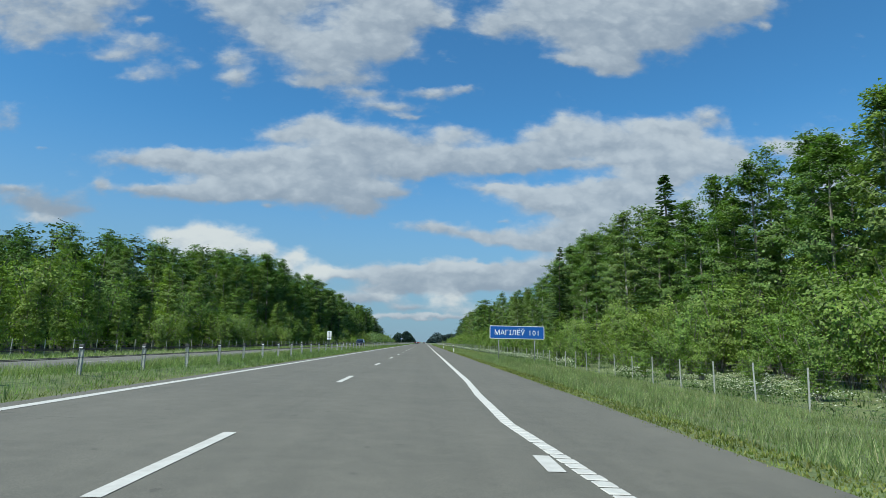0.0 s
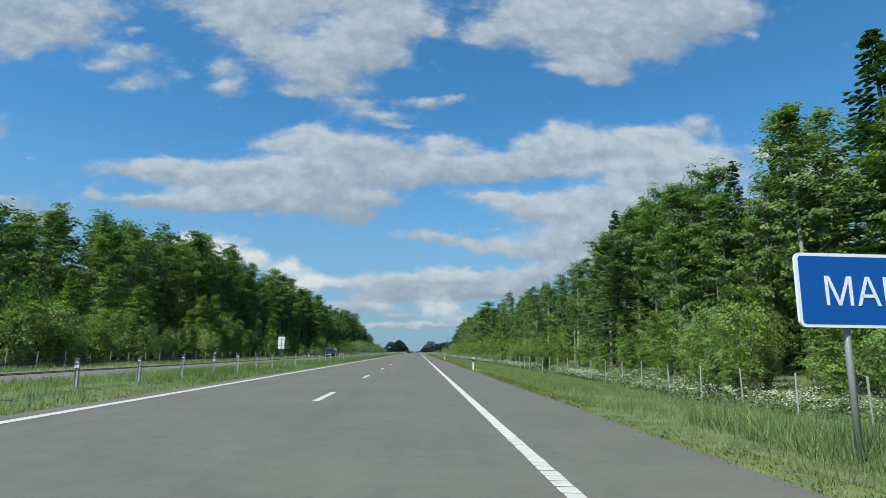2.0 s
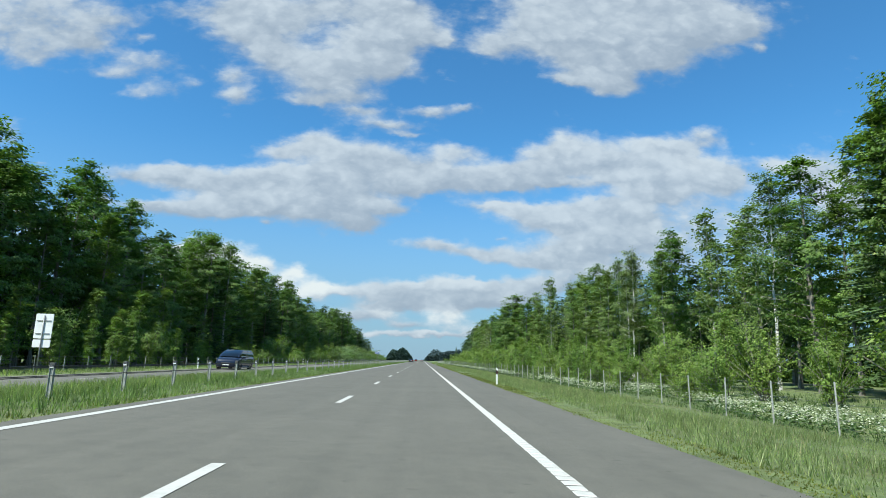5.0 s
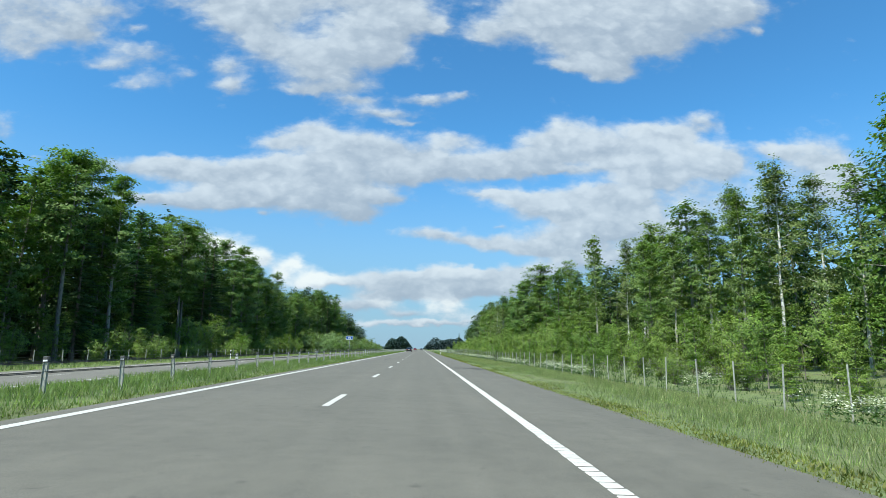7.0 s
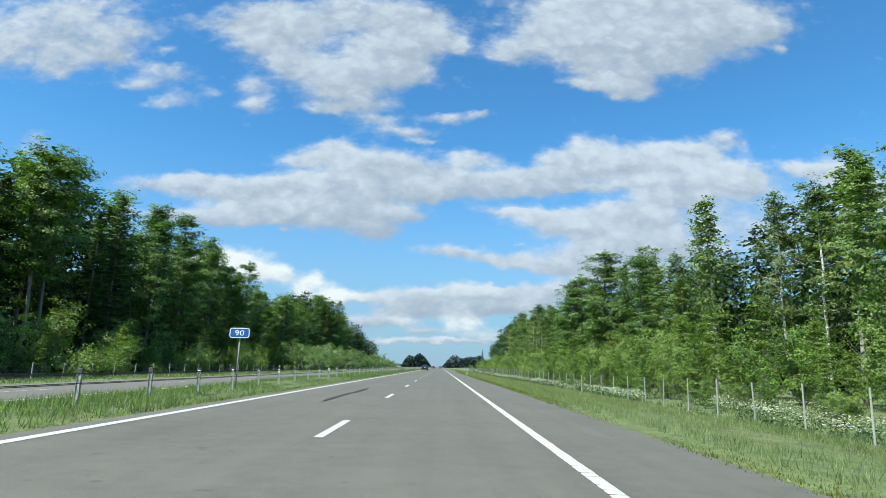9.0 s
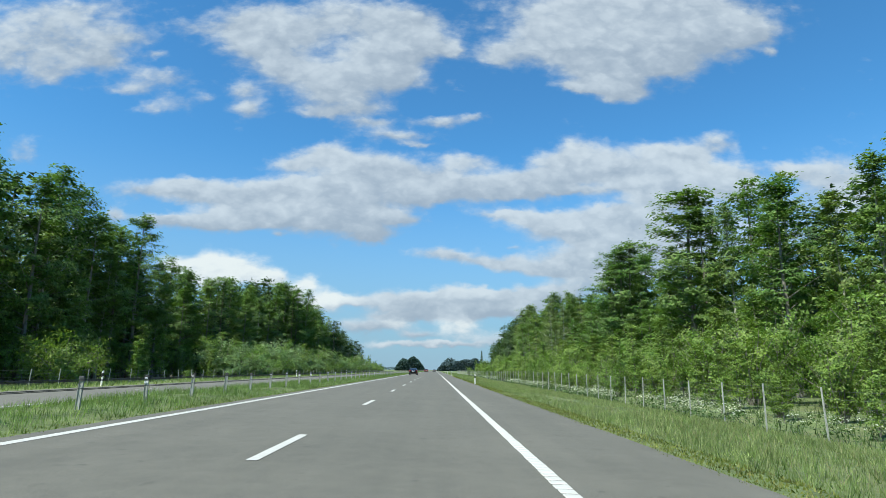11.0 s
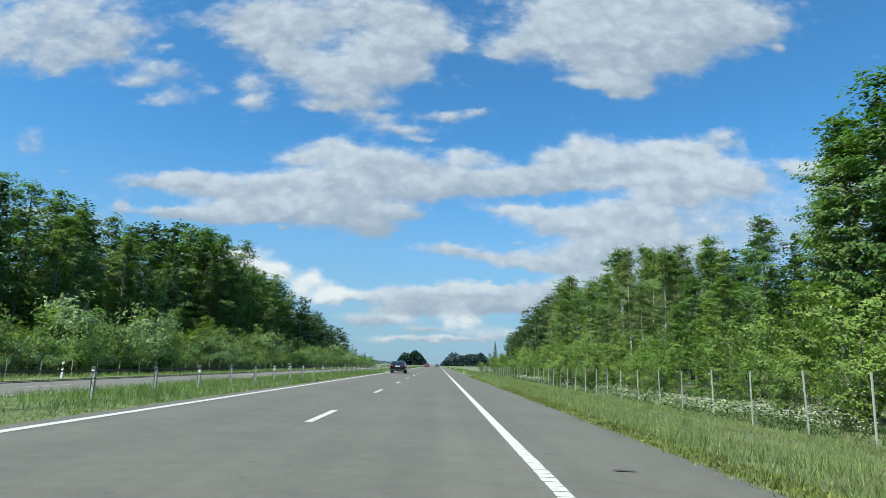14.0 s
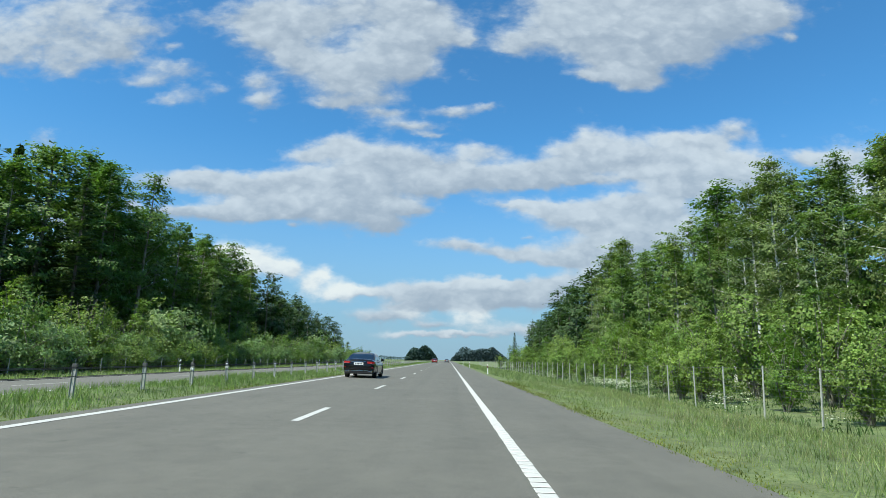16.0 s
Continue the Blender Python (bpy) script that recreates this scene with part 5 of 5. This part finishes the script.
        for y in (-1.47, 1.47):
            vs, fs = [], []
            for k in range(25):
                a = math.pi * (-0.12 + 1.24 * k / 24)
                for r in (0.335, 0.372):
                    vs.append((sgn * 0.932, y + r * math.cos(a), 0.335 + r * math.sin(a)))
                    vs.append((sgn * 0.86, y + r * math.cos(a), 0.335 + r * math.sin(a)))
            for k in range(24):
                q = 4 * k
                fs += [(q, q + 4, q + 6, q + 2), (q + 1, q + 5, q + 4, q), (q + 2, q + 6, q + 7, q + 3)]
            mesh_object("wheel_arch", vs, fs, BLACK, thing, "dark wheel arch")
            wheel = empty("wheel", pose(sgn * 0.80, y, 0.335))
            wheel.parent = thing
            tyre = []
            prof = [(0.235, -0.10), (0.315, -0.115), (0.335, -0.08), (0.335, 0.08), (0.315, 0.118), (0.235, 0.105)]
            vs, fs = [], []
            for k in range(28):
                a = 2 * math.pi * k / 28
                vs += [(sgn * o, r * math.cos(a), r * math.sin(a)) for r, o in prof]
            for k in range(28):
                for j in range(5):
                    q, r = k * 6 + j, ((k + 1) % 28) * 6 + j
                    fs.append((q, q + 1, r + 1, r) if sgn > 0 else (r, r + 1, q + 1, q))
            mesh_object("tyre", vs, fs, RUBBER, wheel, smooth=True)
            pieces = []
            for k in range(10):
                a = 2 * math.pi * k / 10
                d, t = np.array([0, math.cos(a), math.sin(a)]), np.array([0, -math.sin(a), math.cos(a)])
                x = np.array([sgn * 0.10, 0, 0])
                pieces.append((np.array([d * 0.05 - t * 0.02 + x * 0.8, d * 0.05 + t * 0.02 + x * 0.8, d * 0.235 + t * 0.028 + x, d * 0.235 - t * 0.028 + x]), [(0, 1, 2, 3) if sgn > 0 else (3, 2, 1, 0)]))
            ringv, ringf = [], []
            for k in range(28):
                a = 2 * math.pi * k / 28
                ringv += [(sgn * 0.108, r * math.cos(a), r * math.sin(a)) for r in (0.222, 0.242)]
            for k in range(28):
                q, r = 2 * k, 2 * ((k + 1) % 28)
                ringf.append((q, q + 1, r + 1, r))
            pieces.append((np.array(ringv), ringf))
            v, f = joined(pieces)
            mesh_object("rim", v, f, ALLOY, wheel)
            bm = bmesh.new()
            bmesh.ops.create_cone(bm, cap_ends=True, segments=24, radius1=0.23, radius2=0.23, depth=0.04)
            bmesh.ops.rotate(bm, verts=bm.verts, matrix=Matrix.Rotation(math.pi / 2, 3, "Y"))
            bmesh.ops.translate(bm, verts=bm.verts, vec=(sgn * 0.05, 0, 0))
            part("brake_disc", bm, BLACK, wheel, "dark brake disc behind the spokes")
    bit("chrome_strip", -0.50, 0.50, -2.622, -2.595, 0.905 + 0.4 * tall, 0.925 + 0.4 * tall, CHROME, 0.006, "chrome strip across the boot lid")
    plate = bit("number_plate", -0.27, 0.27, -2.628, -2.60, 0.735, 0.87, PLATE, 0.004, "white number plate")
    for k in range(5):
        bit("plate_bar", -0.20 + 0.085 * k, -0.14 + 0.085 * k, -2.631, -2.627, 0.775, 0.832, INK, 0.0, "", plate)
    bit("lid_seam", -0.66, 0.66, -2.606, -2.594, 0.675, 0.685, SEAM, 0.002, "dark gap under the boot lid")
    bit("bumper_trim", -0.56, 0.56, -2.606, -2.57, 0.405, 0.425, CHROME, 0.006, "chrome trim along the rear bumper")
    bit("diffuser", -0.78, 0.78, -2.585, -2.45, 0.25, 0.40, VALANCE, 0.02, "black lower rear bumper")
    bit("front_grille", -0.38, 0.38, 2.27, 2.345, 0.40, 0.60, BLACK, 0.02, "black radiator grille")
    bit("front_plate", -0.26, 0.26, 2.335, 2.352, 0.38, 0.48, PLATE, 0.004, "white number plate")
    return thing


def wrap_front(thing, sgn):
    vs = [(sgn * x, y, z) for x, y, z in ((0.50, 2.31, 0.60), (0.72, 2.235, 0.60), (0.86, 2.06, 0.66), (0.50, 2.285, 0.70), (0.72, 2.205, 0.725), (0.855, 2.03, 0.765))]
    fs = [(0, 1, 4, 3), (1, 2, 5, 4)]
    return mesh_object("headlamp", vs, [f[::-1] for f in fs] if sgn > 0 else fs, LAMP_CLEAR, thing, "clear headlamp")


def on_road(x, y, turn=0.0):
    z = road_z(x) if x > -9 else far_road_z(x)
    return pose(x, y, z, 0, math.degrees(math.atan(ROAD_FALL if x > -9 else -ROAD_FALL)), turn)


car("saloon_car", on_road(-4.62, 341.8), car_paint("black_paint", (0.004, 0.0045, 0.006)), "black saloon car with red tail lamps and chrome trim")
car("hatchback_car", on_road(-4.3, 505), car_paint("red_paint", (0.16, 0.015, 0.014)), "bright red car far ahead in the overtaking lane", tall=0.08)
car("saloon_car", on_road(-0.4, 560), car_paint("grey_paint", (0.08, 0.085, 0.09)), "dark grey saloon car far ahead on the motorway", tall=0.05)
VAN_CABIN = [(0.97, -2.44, 1.62, 0.835), (1.10, -2.38, 1.26, 0.80), (1.24, -2.30, 0.88, 0.765), (1.36, -2.18, 0.52, 0.72), (1.45, -2.0, 0.22, 0.65)]
car("people_carrier", on_road(-16.0, 147.5, 180), car_paint("blue_paint", (0.012, 0.018, 0.035)), "dark blue people carrier on the oncoming carriageway", tall=0.2, cabin=VAN_CABIN)

# ---- grass and flowers ----
def blades(name, x0, x1, y0, y1, n, low, high, width, material, seed, label, tuft=0.6, sink=0.06):
    """Grass as single bent-over blades in tufts."""
    rng = np.random.default_rng(seed)
    x, y = rng.uniform(x0, x1, n), y0 + (y1 - y0) * rng.uniform(0, 1, n)
    # gathered into tufts
    k = max(1, n // 9)
    cx, cy = rng.uniform(x0, x1, k), rng.uniform(y0, y1, k)
    pick = rng.integers(0, k, n)
    mask = rng.uniform(0, 1, n) < tuft
    x = np.where(mask, cx[pick] + rng.normal(0, 0.07, n), x)
    y = np.where(mask, cy[pick] + rng.normal(0, 0.07, n), y)
    x = np.clip(x, x0, x1)
    grow = np.array([0.75 + 0.5 * noise.noise((a * 0.35, b * 0.22, seed)) for a, b in zip(x, y)])
    h = rng.uniform(low, high, n) * grow
    z = np.array([land_z(a) for a in x]) - sink
    az = rng.uniform(0, 2 * np.pi, n)
    lean = h * rng.uniform(0.1, 0.7, n)
    w = width * rng.uniform(0.6, 1.4, n)
    face = rng.uniform(0, 2 * np.pi, n)
    a = np.stack([x - np.cos(face) * w / 2, y - np.sin(face) * w / 2, z], 1)
    b = np.stack([x + np.cos(face) * w / 2, y + np.sin(face) * w / 2, z], 1)
    c = np.stack([x + np.cos(az) * lean, y + np.sin(az) * lean, z + h], 1)
    v = np.stack([a, b, c], 1).reshape(-1, 3)
    ob = new(name, leaf_mesh(name, v, np.arange(3 * n).reshape(-1, 3), material))
    return tagged(ob, label, "grass", kind="stuff")


blades("verge_grass", 4.55, 11.6, 6, 200, 215000, 0.15, 0.40, 0.019, BLADE, 1, "tall pale green grass on the road verge")
blades("verge_grass", 4.55, 11.6, 200, 345, 150000, 0.15, 0.40, 0.019, BLADE, 2, "tall pale green grass on the road verge")
blades("verge_grass", 4.55, 12.0, 345, 560, 30000, 0.30, 0.52, 0.060, BLADE, 3, "tall pale green grass on the road verge")
blades("seed_grass", 5.6, 11.4, 6, 345, 13000, 0.36, 0.52, 0.010, SEED, 15, "thin brownish grass seed heads above the verge", 0.2)
blades("sign_grass", 5.2, 10.2, 43.5, 50.5, 4500, 0.45, 0.95, 0.022, BLADE, 12, "tall unmown grass round the sign's posts")
blades("verge_turf", 3.80, 4.75, 4, 345, 110000, 0.03, 0.09, 0.030, BLADE_SHORT, 4, "short yellow-green grass at the asphalt's edge", 0.3, 0.012)
blades("median_turf", -6.75, -6.26, 6, 345, 26000, 0.05, 0.13, 0.02, BLADE_SHORT, 14, "short worn grass along the edge of the median", 0.3, 0.012)
blades("median_grass", -10.3, -6.5, 8, 345, 210000, 0.14, 0.42, 0.019, BLADE, 5, "ragged green grass in the median")
blades("median_grass", -10.3, -6.75, 345, 600, 22000, 0.20, 0.42, 0.060, BLADE, 6, "ragged green grass in the median")
blades("median_tall_grass", -10.2, -8.0, 10, 125, 42000, 0.28, 0.52, 0.020, BLADE, 9, "taller unmown grass along the middle of the median")
blades("far_verge_grass", -28.0, -20.2, 25, 520, 60000, 0.20, 0.5, 0.06, BLADE, 7, "green grass on the far verge")
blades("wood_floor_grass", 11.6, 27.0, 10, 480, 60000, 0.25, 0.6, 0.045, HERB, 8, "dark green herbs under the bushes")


def blossoms(x0, x1, y0, y1, n, seed, label):
    rng = np.random.default_rng(seed)
    pts, herb = [], []
    while len(pts) < n:
        x, y = rng.uniform(x0, x1), rng.uniform(y0, y1)
        if noise.noise((x * 0.25, y * 0.09, 4.0)) + 0.35 * noise.noise((x * 0.9, y * 0.5, 9.0)) < 0.16:
            continue
        z = land_z(x) + rng.uniform(0.35, 0.8)
        for k in range(6):
            pts.append((x + rng.normal(0, 0.10), y + rng.normal(0, 0.10), z + rng.normal(0, 0.03)))
        for k in range(5):
            herb.append((x + rng.normal(0, 0.15), y + rng.normal(0, 0.15), z - rng.uniform(0.1, 0.55)))
    v, f = cards(rng, np.array(pts), 0.075, 0.07, 1.6)
    ob = new("cow_parsley", leaf_mesh("cow_parsley", v, f, PETAL))
    tagged(ob, label, "wild flowers", kind="stuff")
    v, f = cards(rng, np.array(herb), 0.14, 0.08, 0.5)
    ob = new("herb_leaves", leaf_mesh("herb_leaves", v, f, HERB))
    tagged(ob, "green leaves of the wild flowers along the fence", "wild flowers", kind="stuff")


blossoms(10.6, 17.0, 12, 360, 42000, 3, "white cow parsley in flower along the fence")

# the pattern trees that were only copied from
for kits in KITS.values():
    for kit in kits:
        for ob in (*kit.children_recursive, kit):
            bpy.data.objects.remove(ob)
